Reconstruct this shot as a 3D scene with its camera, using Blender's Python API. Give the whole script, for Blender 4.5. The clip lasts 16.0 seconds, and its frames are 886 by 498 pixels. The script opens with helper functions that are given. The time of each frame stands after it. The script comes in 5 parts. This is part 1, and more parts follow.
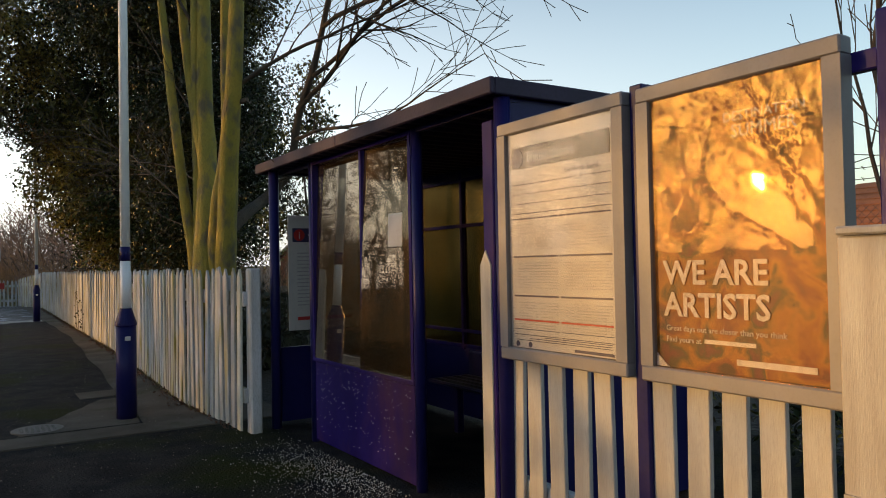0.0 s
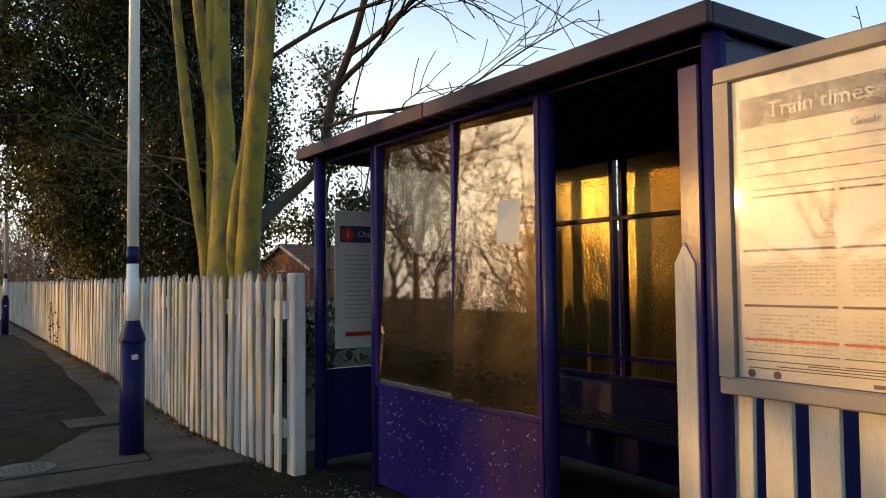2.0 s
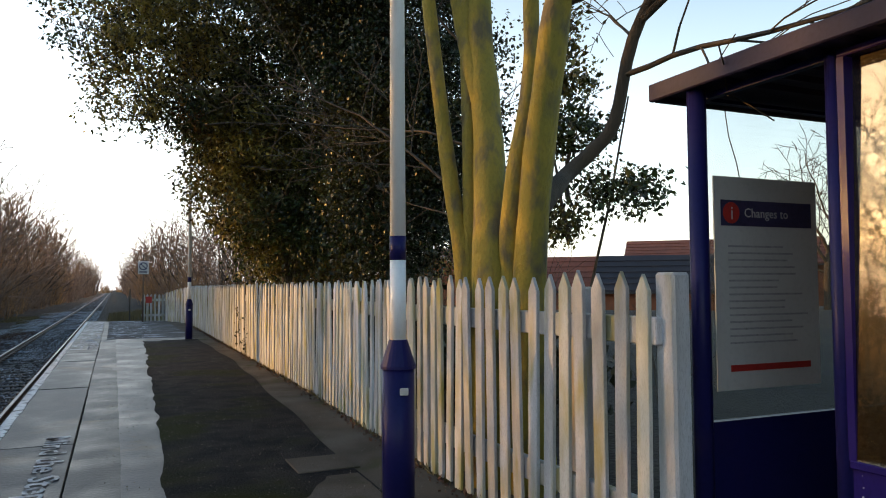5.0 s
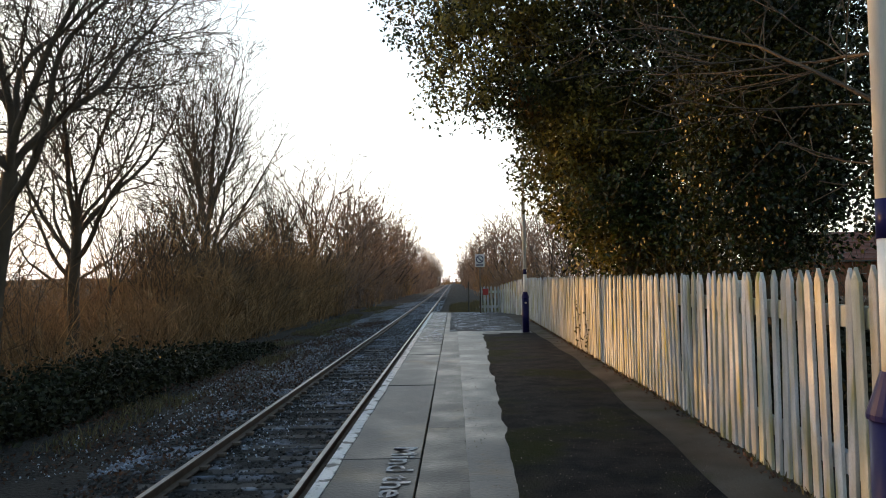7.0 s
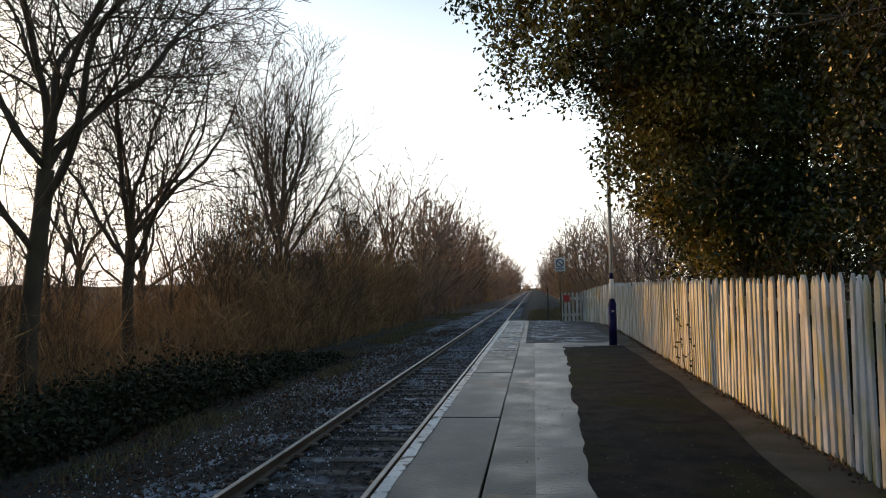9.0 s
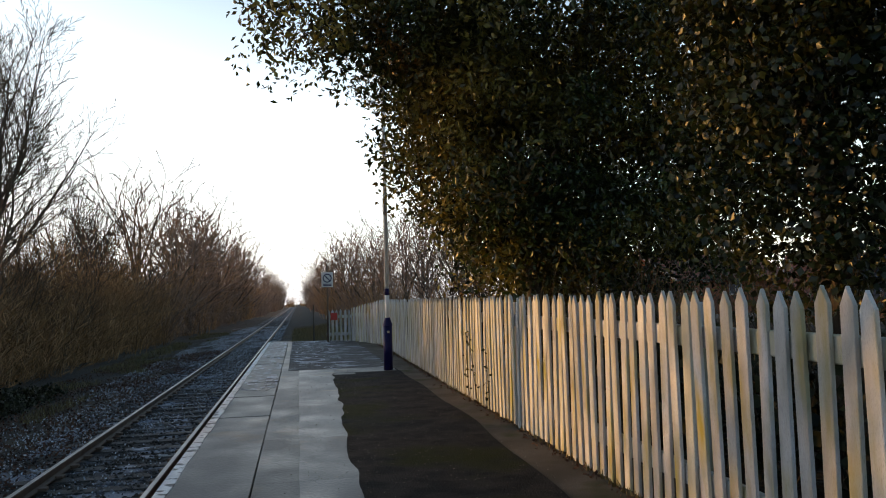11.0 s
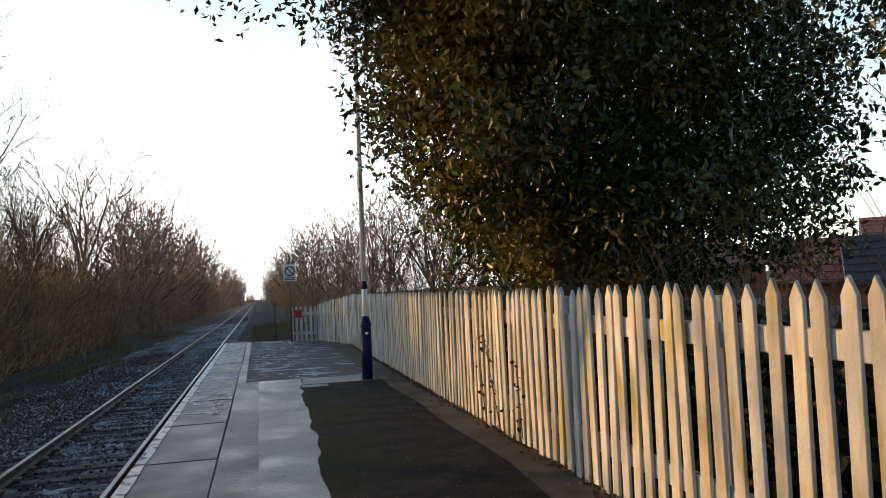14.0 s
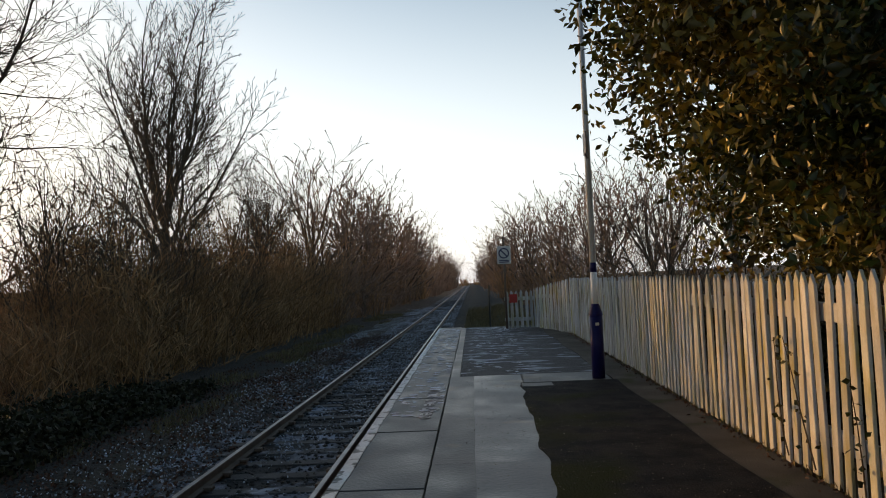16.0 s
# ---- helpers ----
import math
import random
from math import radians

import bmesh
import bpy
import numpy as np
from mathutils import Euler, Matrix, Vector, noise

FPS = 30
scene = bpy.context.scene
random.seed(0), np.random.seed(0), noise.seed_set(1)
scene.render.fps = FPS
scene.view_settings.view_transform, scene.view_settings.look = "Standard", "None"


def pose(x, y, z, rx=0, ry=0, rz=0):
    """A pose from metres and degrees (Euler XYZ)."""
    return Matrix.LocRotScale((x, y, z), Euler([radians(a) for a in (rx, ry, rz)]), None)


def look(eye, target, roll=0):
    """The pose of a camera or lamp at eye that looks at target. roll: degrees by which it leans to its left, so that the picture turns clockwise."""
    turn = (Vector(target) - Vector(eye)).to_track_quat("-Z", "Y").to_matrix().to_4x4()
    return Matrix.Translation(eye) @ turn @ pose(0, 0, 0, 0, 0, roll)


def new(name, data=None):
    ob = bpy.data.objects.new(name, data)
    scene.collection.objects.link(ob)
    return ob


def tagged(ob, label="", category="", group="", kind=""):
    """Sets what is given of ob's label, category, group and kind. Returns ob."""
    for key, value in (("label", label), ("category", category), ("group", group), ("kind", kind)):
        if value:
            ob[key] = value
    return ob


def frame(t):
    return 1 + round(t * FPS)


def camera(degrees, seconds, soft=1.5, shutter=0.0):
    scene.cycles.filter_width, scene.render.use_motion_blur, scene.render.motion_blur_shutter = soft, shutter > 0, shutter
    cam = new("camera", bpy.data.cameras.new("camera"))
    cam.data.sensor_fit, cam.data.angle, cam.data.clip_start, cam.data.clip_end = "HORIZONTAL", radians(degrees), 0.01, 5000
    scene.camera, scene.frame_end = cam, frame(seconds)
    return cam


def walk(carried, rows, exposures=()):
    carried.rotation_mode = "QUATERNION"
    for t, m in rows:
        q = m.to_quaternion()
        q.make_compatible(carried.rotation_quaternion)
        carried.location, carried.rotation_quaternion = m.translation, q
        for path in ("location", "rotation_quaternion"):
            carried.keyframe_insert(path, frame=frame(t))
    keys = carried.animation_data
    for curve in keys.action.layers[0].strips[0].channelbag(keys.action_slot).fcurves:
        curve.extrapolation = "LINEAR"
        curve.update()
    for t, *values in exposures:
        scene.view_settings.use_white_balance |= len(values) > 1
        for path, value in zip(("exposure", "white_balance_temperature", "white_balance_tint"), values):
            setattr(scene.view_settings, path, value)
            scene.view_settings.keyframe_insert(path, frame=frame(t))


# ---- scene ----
cam = camera(61.5, 16.0, 1.0)
PATH = [
    (0, (0.259, -0.895, 1.338), (1.33, 0.793, 1.381), -1.1),
    (0.5, (0.288, -0.585, 1.312), (1.35, 1.108, 1.384), -0.6),
    (1, (0.238, -0.254, 1.327), (1.322, 1.425, 1.398), -1.2),
    (1.5, (0.24, 0.079, 1.311), (1.338, 1.748, 1.387), -0.9),
    (2, (0.176, 0.403, 1.285), (1.311, 2.047, 1.367), -0.6),
    (2.5, (0.202, 0.722, 1.301), (1.352, 2.356, 1.371), -0.8),
    (3, (0.217, 1.053, 1.322), (1.391, 2.671, 1.378), -0.9),
    (3.2, (0.193, 1.207, 1.324), (1.389, 2.809, 1.377), -1.0),
    (5.3, (0.035, 2.783, 1.284), (0.714, 4.661, 1.381), -0.3),
    (5.5, (0.037, 2.902, 1.306), (0.624, 4.812, 1.398), -0.3),
    (6, (0.023, 3.247, 1.29), (0.375, 5.213, 1.383), -0.1),
    (6.5, (-0.007, 3.575, 1.3), (0.137, 5.567, 1.388), -0.5),
    (7, (0.021, 3.959, 1.319), (-0.006, 5.957, 1.403), -1.0),
    (7.5, (0.056, 4.454, 1.28), (-0.113, 6.445, 1.372), -0.5),
    (8, (0.026, 4.854, 1.287), (-0.23, 6.835, 1.384), -0.6),
    (8.2, (0.049, 5.037, 1.279), (-0.237, 7.014, 1.379), -0.6),
    (10.3, (0.146, 7.582, 1.328), (0.246, 9.576, 1.444), -1.6),
    (10.5, (0.134, 7.782, 1.33), (0.322, 9.77, 1.454), -1.5),
    (11, (0.107, 8.115, 1.337), (0.49, 10.073, 1.47), -1.5),
    (11.5, (0.112, 8.481, 1.328), (0.616, 10.413, 1.442), -1.5),
    (12, (0.102, 8.78, 1.363), (0.678, 10.693, 1.455), -2.1),
    (12.5, (0.124, 9.157, 1.356), (0.699, 11.07, 1.459), -2.1),
    (13, (0.152, 9.628, 1.365), (0.704, 11.547, 1.475), -2.5),
    (13.5, (0.12, 10.054, 1.396), (0.649, 11.979, 1.504), -2.7),
    (14, (0.14, 10.544, 1.368), (0.624, 12.482, 1.477), -2.5),
    (14.5, (0.119, 10.938, 1.374), (0.541, 12.89, 1.47), -2.5),
    (15, (0.137, 11.358, 1.394), (0.413, 13.337, 1.478), -2.6),
    (15.5, (0.156, 11.798, 1.399), (0.247, 13.794, 1.478), -2.8),
    (16, (0.135, 12.275, 1.382), (0.061, 14.272, 1.471), -2.5),
]
EXPOSURES = [(0.0, -0.12, 6700, 10), (1.0, -0.2, 6700, 10), (2.0, 0.3, 6700, 10), (3.0, 0.7, 6700, 10), (5.5, 0.3, 6600, 10), (7.5, 0.25, 7100, 10), (8.0, -0.05, 7000, 10), (10.5, -0.15, 6600, 10), (12.5, 0.35, 6400, 10), (14.5, 0.15, 6600, 10), (15.5, -0.15, 6900, 10), (16.0, -0.55, 6700, 10)]
walk(cam, [(t, look(eye, target, roll)) for t, eye, target, roll in PATH], EXPOSURES)
SKY_STRENGTH, SUN_STRENGTH = 0.085, 5.0

# ---- world and sun ----
SUN_AZ, SUN_EL = 55.5, 5.6          # degrees from +y towards -x, and above the horizon
TO_SUN = Vector((-math.sin(radians(SUN_AZ)) * math.cos(radians(SUN_EL)), math.cos(radians(SUN_AZ)) * math.cos(radians(SUN_EL)), math.sin(radians(SUN_EL))))
world = bpy.data.worlds.new("winter_sky")
scene.world = world
world.use_nodes = True
wn = world.node_tree.nodes
sky = wn.new("ShaderNodeTexSky")
sky.sky_type = "NISHITA"
sky.sun_disc = False
sky.sun_elevation = radians(SUN_EL)
sky.sun_rotation = radians(-SUN_AZ)
sky.air_density, sky.dust_density, sky.ozone_density = 1.0, 1.6, 1.5
wn["Background"].inputs["Strength"].default_value = SKY_STRENGTH
wl = world.node_tree.links
haze = wn.new("ShaderNodeHueSaturation")          # thin winter haze: paler and brighter than clear air
haze.inputs["Saturation"].default_value, haze.inputs["Value"].default_value = 1.1, 4.6
wl.new(sky.outputs[0], haze.inputs["Color"])
# low mist, thickest at the horizon and brightest towards the sun
where = wn.new("ShaderNodeTexCoord")
height = wn.new("ShaderNodeSeparateXYZ")
wl.new(where.outputs["Generated"], height.inputs[0])
low = wn.new("ShaderNodeMapRange")
low.interpolation_type = "SMOOTHSTEP"
low.inputs["From Min"].default_value, low.inputs["From Max"].default_value = 0.56, -0.05
wl.new(height.outputs["Z"], low.inputs["Value"])
sunward = wn.new("ShaderNodeVectorMath")
sunward.operation = "DOT_PRODUCT"
sunward.inputs[1].default_value = TO_SUN
wl.new(where.outputs["Generated"], sunward.inputs[0])
glow = wn.new("ShaderNodeMapRange")
glow.inputs["From Min"].default_value, glow.inputs["From Max"].default_value = -0.6, 1.0
glow.inputs["To Min"].default_value, glow.inputs["To Max"].default_value = 0.12, 0.95
wl.new(sunward.outputs["Value"], glow.inputs["Value"])
mist = wn.new("ShaderNodeMath")
mist.operation = "MULTIPLY"
wl.new(low.outputs[0], mist.inputs[0])
wl.new(glow.outputs[0], mist.inputs[1])
veil = wn.new("ShaderNodeMix")
veil.data_type = "RGBA"
veil.inputs[7].default_value = (26.5, 27.2, 28.6, 1)
wl.new(mist.outputs[0], veil.inputs["Factor"])
wl.new(haze.outputs[0], veil.inputs[6])
world.node_tree.links.new(veil.outputs[2], wn["Background"].inputs["Color"])
sun_data = bpy.data.lights.new("sun", "SUN")
sun_data.energy, sun_data.angle, sun_data.color = SUN_STRENGTH, radians(0.53), (1.0, 0.52, 0.14)
sun = new("sun", sun_data)
sun.matrix_world = look(Vector((0, 0, 30)) + TO_SUN * 40, Vector((0, 0, 30)))

# ---- materials ----
def material(name, a, b=None, rough=0.8, scale=3.0, fine=60.0, bump=0.3, metal=0.0, mixpos=(0.35, 0.65), c=None, cpos=(0.55, 0.7), cscale=1.2,
             stretch=(1, 1, 1), coat=0.0, spec=0.5, rand=0.0, depth=0.01, rough2=None, island=False, tint=None, through_light=0.0, wet=None, speck=1.0):
    """Two-scale procedural surface: a and b mixed by noise, c as patches with a shape of their own."""
    m = bpy.data.materials.new(name)
    m.use_nodes = True
    nt = m.node_tree
    n, l = nt.nodes, nt.links
    bsdf = n["Principled BSDF"]
    geo = n.new("ShaderNodeTexCoord")
    mp = n.new("ShaderNodeMapping")
    mp.inputs["Scale"].default_value = stretch
    l.new(geo.outputs["Object"], mp.inputs["Vector"])
    if rand and not island:                        # no two alike pieces share their stains
        shift = n.new("ShaderNodeVectorMath")
        shift.operation = "SCALE"
        shift.inputs[0].default_value = (17, 23, 31)
        l.new(n.new("ShaderNodeObjectInfo").outputs["Random"], shift.inputs["Scale"])
        l.new(shift.outputs[0], mp.inputs["Location"])
    def noise_tex(s, detail=4):
        t = n.new("ShaderNodeTexNoise")
        t.inputs["Scale"].default_value, t.inputs["Detail"].default_value = s, detail
        l.new(mp.outputs[0], t.inputs["Vector"])
        return t
    def ramp(src, p):
        r = n.new("ShaderNodeMapRange")
        r.inputs["From Min"].default_value, r.inputs["From Max"].default_value = p
        l.new(src, r.inputs["Value"])
        return r.outputs[0]
    def mix(fac, ca, cb):
        x = n.new("ShaderNodeMix")
        x.data_type = "RGBA"
        for sock, v in ((x.inputs["Factor"], fac), (x.inputs[6], ca), (x.inputs[7], cb)):
            if isinstance(v, tuple):
                sock.default_value = (*v, 1) if len(v) == 3 else v
            elif isinstance(v, (int, float)):
                sock.default_value = v
            else:
                l.new(v, sock)
        return x.outputs[2]
    b = b or tuple(v * 0.7 for v in a)
    big = noise_tex(scale)
    small = noise_tex(fine, 3)
    col = mix(ramp(big.outputs[0], mixpos), a, b)
    dark = tuple(v * 0.55 for v in a)
    col = mix(ramp(small.outputs[0], (0.5, 0.5 + 0.35 / speck)), col, dark)
    if c:
        patches = noise_tex(cscale, 6)
        pf = ramp(patches.outputs[0], cpos)
        col = mix(pf, col, c)
        if rough2 is not None:
            rr = n.new("ShaderNodeMapRange")
            rr.inputs["To Min"].default_value, rr.inputs["To Max"].default_value = rough, rough2
            l.new(pf, rr.inputs["Value"])
            l.new(rr.outputs[0], bsdf.inputs["Roughness"])
    if tint:
        info = n.new("ShaderNodeObjectInfo")
        col = mix(ramp(info.outputs["Random"], (0.7, 1.5)), col, tint)
    if rand:
        src = n.new("ShaderNodeNewGeometry").outputs["Random Per Island"] if island else n.new("ShaderNodeObjectInfo").outputs["Random"]
        hsv = n.new("ShaderNodeHueSaturation")
        mr = n.new("ShaderNodeMapRange")
        mr.inputs["To Min"].default_value, mr.inputs["To Max"].default_value = 1 - rand, 1 + rand
        l.new(src, mr.inputs["Value"])
        l.new(mr.outputs[0], hsv.inputs["Value"])
        l.new(col, hsv.inputs["Color"])
        col = hsv.outputs[0]
    l.new(col, bsdf.inputs["Base Color"])
    if not (c and rough2 is not None):
        bsdf.inputs["Roughness"].default_value = rough
    if wet:                                        # puddled film of water and melting frost
        wf = ramp(noise_tex(wet[2], 5).outputs[0], wet[:2])
        wr = n.new("ShaderNodeMapRange")
        wr.inputs["To Min"].default_value, wr.inputs["To Max"].default_value = rough, wet[3]
        l.new(wf, wr.inputs["Value"])
        l.new(wr.outputs[0], bsdf.inputs["Roughness"])
    bsdf.inputs["Metallic"].default_value = metal
    if through_light:                              # thin leaves let some light through
        tl = n.new("ShaderNodeBsdfTranslucent")
        l.new(col, tl.inputs["Color"])
        ms = n.new("ShaderNodeMixShader")
        ms.inputs[0].default_value = through_light
        l.new(bsdf.outputs[0], ms.inputs[1])
        l.new(tl.outputs[0], ms.inputs[2])
        l.new(ms.outputs[0], n["Material Output"].inputs[0])
    bsdf.inputs["Coat Weight"].default_value = coat
    bsdf.inputs["Specular IOR Level"].default_value = spec
    if bump:
        bp = n.new("ShaderNodeBump")
        bp.inputs["Strength"].default_value, bp.inputs["Distance"].default_value = bump, depth
        l.new(small.outputs[0], bp.inputs["Height"])
        l.new(bp.outputs[0], bsdf.inputs["Normal"])
    return m


M_TARMAC = material("tarmac", (0.012, 0.0125, 0.015), (0.031, 0.030, 0.030), 0.8, 3.2, 50, 1.0, c=(0.018, 0.023, 0.005), cpos=(0.50, 0.62), cscale=0.8, depth=0.02, spec=0.06, mixpos=(0.4, 0.6))
M_TARMAC_ROUGH = material("rough_tarmac", (0.016, 0.016, 0.019), (0.028, 0.027, 0.029), 0.7, 2, 60, 1.0, c=(0.30, 0.33, 0.39), cpos=(0.57, 0.63), cscale=2.4, stretch=(0.6, 1.6, 1), depth=0.02)
M_CONCRETE = material("worn_concrete", (0.048, 0.047, 0.051), (0.020, 0.019, 0.020), 0.52, 1.9, 34, 0.8, c=(0.075, 0.050, 0.026), cpos=(0.56, 0.70), cscale=1.3, stretch=(1.2, 0.9, 1), spec=0.36, depth=0.005, rand=0.16, mixpos=(0.36, 0.62), wet=(0.42, 0.72, 1.9, 0.36))
M_CONCRETE_PALE = material("pale_worn_concrete", (0.076, 0.078, 0.084), (0.036, 0.036, 0.039), 0.5, 1.7, 34, 0.8, c=(0.10, 0.07, 0.04), cpos=(0.60, 0.72), cscale=1.5, spec=0.45, depth=0.005, rand=0.1, mixpos=(0.36, 0.62), wet=(0.42, 0.70, 1.7, 0.33))
M_KERB = material("kerb_concrete", (0.115, 0.102, 0.086), (0.06, 0.052, 0.042), 0.9, 1.5, 60, 0.7, spec=0.15, c=(0.045, 0.05, 0.022), cpos=(0.56, 0.70), cscale=1.6, depth=0.01)
M_LINE = material("worn_white_line", (0.78, 0.78, 0.78), (0.58, 0.58, 0.57), 0.55, 4, 60, 0.5, c=(0.11, 0.11, 0.10), cpos=(0.54, 0.60), cscale=7.0, depth=0.004)
M_LINE_TEXT = material("worn_white_lettering", (0.58, 0.59, 0.61), (0.34, 0.34, 0.36), 0.6, 6, 60, 0.4, c=(0.07, 0.068, 0.07), cpos=(0.50, 0.62), cscale=9.0, depth=0.004)
M_WALL = material("platform_wall_brick", (0.10, 0.07, 0.055), (0.06, 0.05, 0.045), 0.9, 3, 40, 0.8)
M_PICKET = material("white_fence_paint", (0.58, 0.585, 0.62), (0.38, 0.37, 0.35), 0.6, 1.6, 45, 0.6, c=(0.31, 0.27, 0.06), cpos=(0.50, 0.74), cscale=1.5, stretch=(5, 5, 1.2), rand=0.22, tint=(0.24, 0.24, 0.08), depth=0.004, spec=0.25)
M_WHITE = material("white_board_paint", (0.37, 0.37, 0.36), (0.27, 0.26, 0.245), 0.5, 2, 30, 0.5, stretch=(8, 8, 1), depth=0.004, speck=0.5)
M_BLUE = material("dark_blue_paint", (0.010, 0.011, 0.075), (0.014, 0.013, 0.085), 0.35, 2, 60, 0.15, c=(0.022, 0.018, 0.075), cpos=(0.58, 0.72), cscale=3, spec=0.15, depth=0.003, speck=0.4)
M_PURPLE = material("purple_paint", (0.020, 0.013, 0.125), (0.014, 0.009, 0.09), 0.24, 2, 60, 0.15, c=(0.055, 0.026, 0.07), cpos=(0.50, 0.72), cscale=2.2, stretch=(1, 1, 0.5), depth=0.003, spec=0.1, speck=0.5)
M_ROOF = material("roof_edge_paint", (0.034, 0.023, 0.052), (0.02, 0.015, 0.035), 0.6, 3, 50, 0.3, depth=0.003, spec=0.25)
M_POLE = material("lamp_pole_paint", (0.84, 0.85, 0.87), (0.76, 0.78, 0.80), 0.4, 2, 60, 0.15, stretch=(4, 4, 0.7), c=(0.5, 0.52, 0.5), cpos=(0.64, 0.78), cscale=2, depth=0.002, speck=0.25)
M_ALU = material("grey_poster_frame", (0.20, 0.19, 0.20), (0.155, 0.15, 0.16), 0.5, 4, 80, 0.15, depth=0.002, speck=0.3)
M_STEEL = material("rail_steel", (0.14, 0.09, 0.06), (0.08, 0.05, 0.035), 0.7, 6, 60, 0.4, depth=0.003)
M_RAILTOP = material("polished_rail_head", (0.34, 0.33, 0.33), (0.22, 0.21, 0.21), 0.38, 3, 40, 0.05, metal=0.8, depth=0.001)
M_SLEEPER = material("frosted_sleeper", (0.06, 0.055, 0.052), (0.035, 0.03, 0.028), 0.8, 5, 70, 0.6, c=(0.30, 0.32, 0.37), cpos=(0.58, 0.70), cscale=3, rand=0.2, depth=0.006)
M_BALLAST = material("ballast_bed", (0.035, 0.03, 0.028), (0.018, 0.015, 0.014), 0.95, 4, 30, 1.0, c=(0.26, 0.28, 0.34), cpos=(0.50, 0.66), cscale=1.2, depth=0.04)
M_STONE = material("ballast_stone", (0.068, 0.06, 0.058), (0.03, 0.024, 0.021), 0.85, 3, 30, 0.3, c=(0.34, 0.37, 0.45), cpos=(0.55, 0.70), cscale=0.8, rand=0.4, island=True)
M_FROST = material("frost_crumbs", (0.58, 0.62, 0.71), (0.42, 0.45, 0.52), 0.7, 2, 20, 0, rand=0.3, island=True)
M_LITTER = material("fallen_leaf", (0.11, 0.048, 0.026), (0.055, 0.026, 0.016), 0.8, 2, 20, 0, rand=0.5, island=True)
M_DEBRIS = material("grit_and_scraps", (0.20, 0.18, 0.16), (0.09, 0.07, 0.05), 0.7, 2, 20, 0, rand=0.6, island=True)
M_GROUND = material("winter_ground", (0.026, 0.018, 0.012), (0.014, 0.010, 0.007), 0.95, 0.7, 14, 1.0, c=(0.045, 0.034, 0.016), cpos=(0.55, 0.7), cscale=0.35, depth=0.06)
M_GRASS = material("winter_grass", (0.10, 0.085, 0.035), (0.17, 0.125, 0.05), 0.8, 1.5, 10, 0, rand=0.4, island=True)
M_BARK_GREEN = material("algae_green_bark", (0.22, 0.185, 0.026), (0.31, 0.225, 0.030), 0.8, 2.5, 26, 0.7, c=(0.12, 0.10, 0.05), cpos=(0.50, 0.66), cscale=3.5, stretch=(2.2, 2.2, 1.2), depth=0.015, speck=0.5)
M_BARK = material("brown_bark", (0.085, 0.062, 0.042), (0.05, 0.038, 0.028), 0.9, 2, 25, 0.6, stretch=(3, 3, 0.7), depth=0.02)
# brown lifted towards orange: holds the warm glow of haze in the wood
M_TWIG = material("brown_twigs", (0.36, 0.20, 0.088), (0.20, 0.115, 0.055), 0.9, 1, 10, 0, rand=0.6, island=True)
# greyer copy of the twig colour, with the haze of distance mixed in
M_TWIG_FAR = material("haze_tinted_far_twigs", (0.27, 0.18, 0.135), (0.17, 0.115, 0.09), 0.95, 1, 10, 0, rand=0.3, island=True)
# leaf colours: warm bright clumps stand in for sunlit leaves, dark ones for shade
M_LEAF = material("holly_leaf", (0.026, 0.040, 0.010), (0.23, 0.175, 0.034), 0.36, 0.5, 20, 0, mixpos=(0.44, 0.64), rand=0.85, island=True, spec=0.4, through_light=0.25, c=(0.18, 0.09, 0.02), cpos=(0.62, 0.72), cscale=0.7)
M_IVY = material("ivy_leaf", (0.011, 0.020, 0.005), (0.062, 0.056, 0.010), 0.36, 0.6, 20, 0, mixpos=(0.44, 0.64), rand=0.85, island=True, spec=0.4, through_light=0.18)
M_BRAMBLE = material("bramble_leaf", (0.018, 0.022, 0.009), (0.032, 0.028, 0.012), 0.55, 0.6, 20, 0, rand=0.6, island=True, spec=0.2)
M_BRICK = material("orange_brick", (0.22, 0.08, 0.038), (0.16, 0.06, 0.03), 0.9, 3, 30, 0.4)
M_TILE_RED = material("red_roof_tile", (0.19, 0.065, 0.042), (0.14, 0.05, 0.035), 0.85, 2, 12, 0.6)
M_TILE_ORANGE = material("orange_roof_tile", (0.34, 0.12, 0.045), (0.26, 0.09, 0.035), 0.85, 2, 12, 0.6)
M_TILE_DARK = material("dark_roof_tile", (0.022, 0.02, 0.028), (0.016, 0.015, 0.02), 0.7, 2, 12, 0.6)
M_BLACK = material("black_paint", (0.02, 0.018, 0.02), (0.03, 0.025, 0.02), 0.5, 3, 40, 0.2)
M_PHONE = material("phone_plastic", (0.30, 0.29, 0.27), (0.25, 0.24, 0.22), 0.4, 4, 60, 0.1)
M_HANDSET = material("black_handset", (0.03, 0.012, 0.02), (0.02, 0.01, 0.014), 0.3, 4, 60, 0.0)
M_RED = material("red_enamel", (0.45, 0.03, 0.025), (0.38, 0.025, 0.02), 0.45, 4, 60, 0.0)
M_INK = material("navy_ink", (0.03, 0.03, 0.09), (0.04, 0.035, 0.09), 0.5, 4, 60, 0.0)
M_GREYINK = material("grey_ink", (0.30, 0.29, 0.31), (0.36, 0.35, 0.36), 0.5, 30, 90, 0.0)
M_PAPER = material("white_paper", (0.52, 0.51, 0.50), (0.45, 0.44, 0.43), 0.45, 2, 40, 0.0, speck=0.3)
M_PRINT = material("pale_print", (0.66, 0.63, 0.60), (0.58, 0.55, 0.52), 0.5, 4, 40, 0.0)
M_COVER = material("iron_cover", (0.11, 0.105, 0.10), (0.07, 0.065, 0.06), 0.6, 5, 60, 0.4)
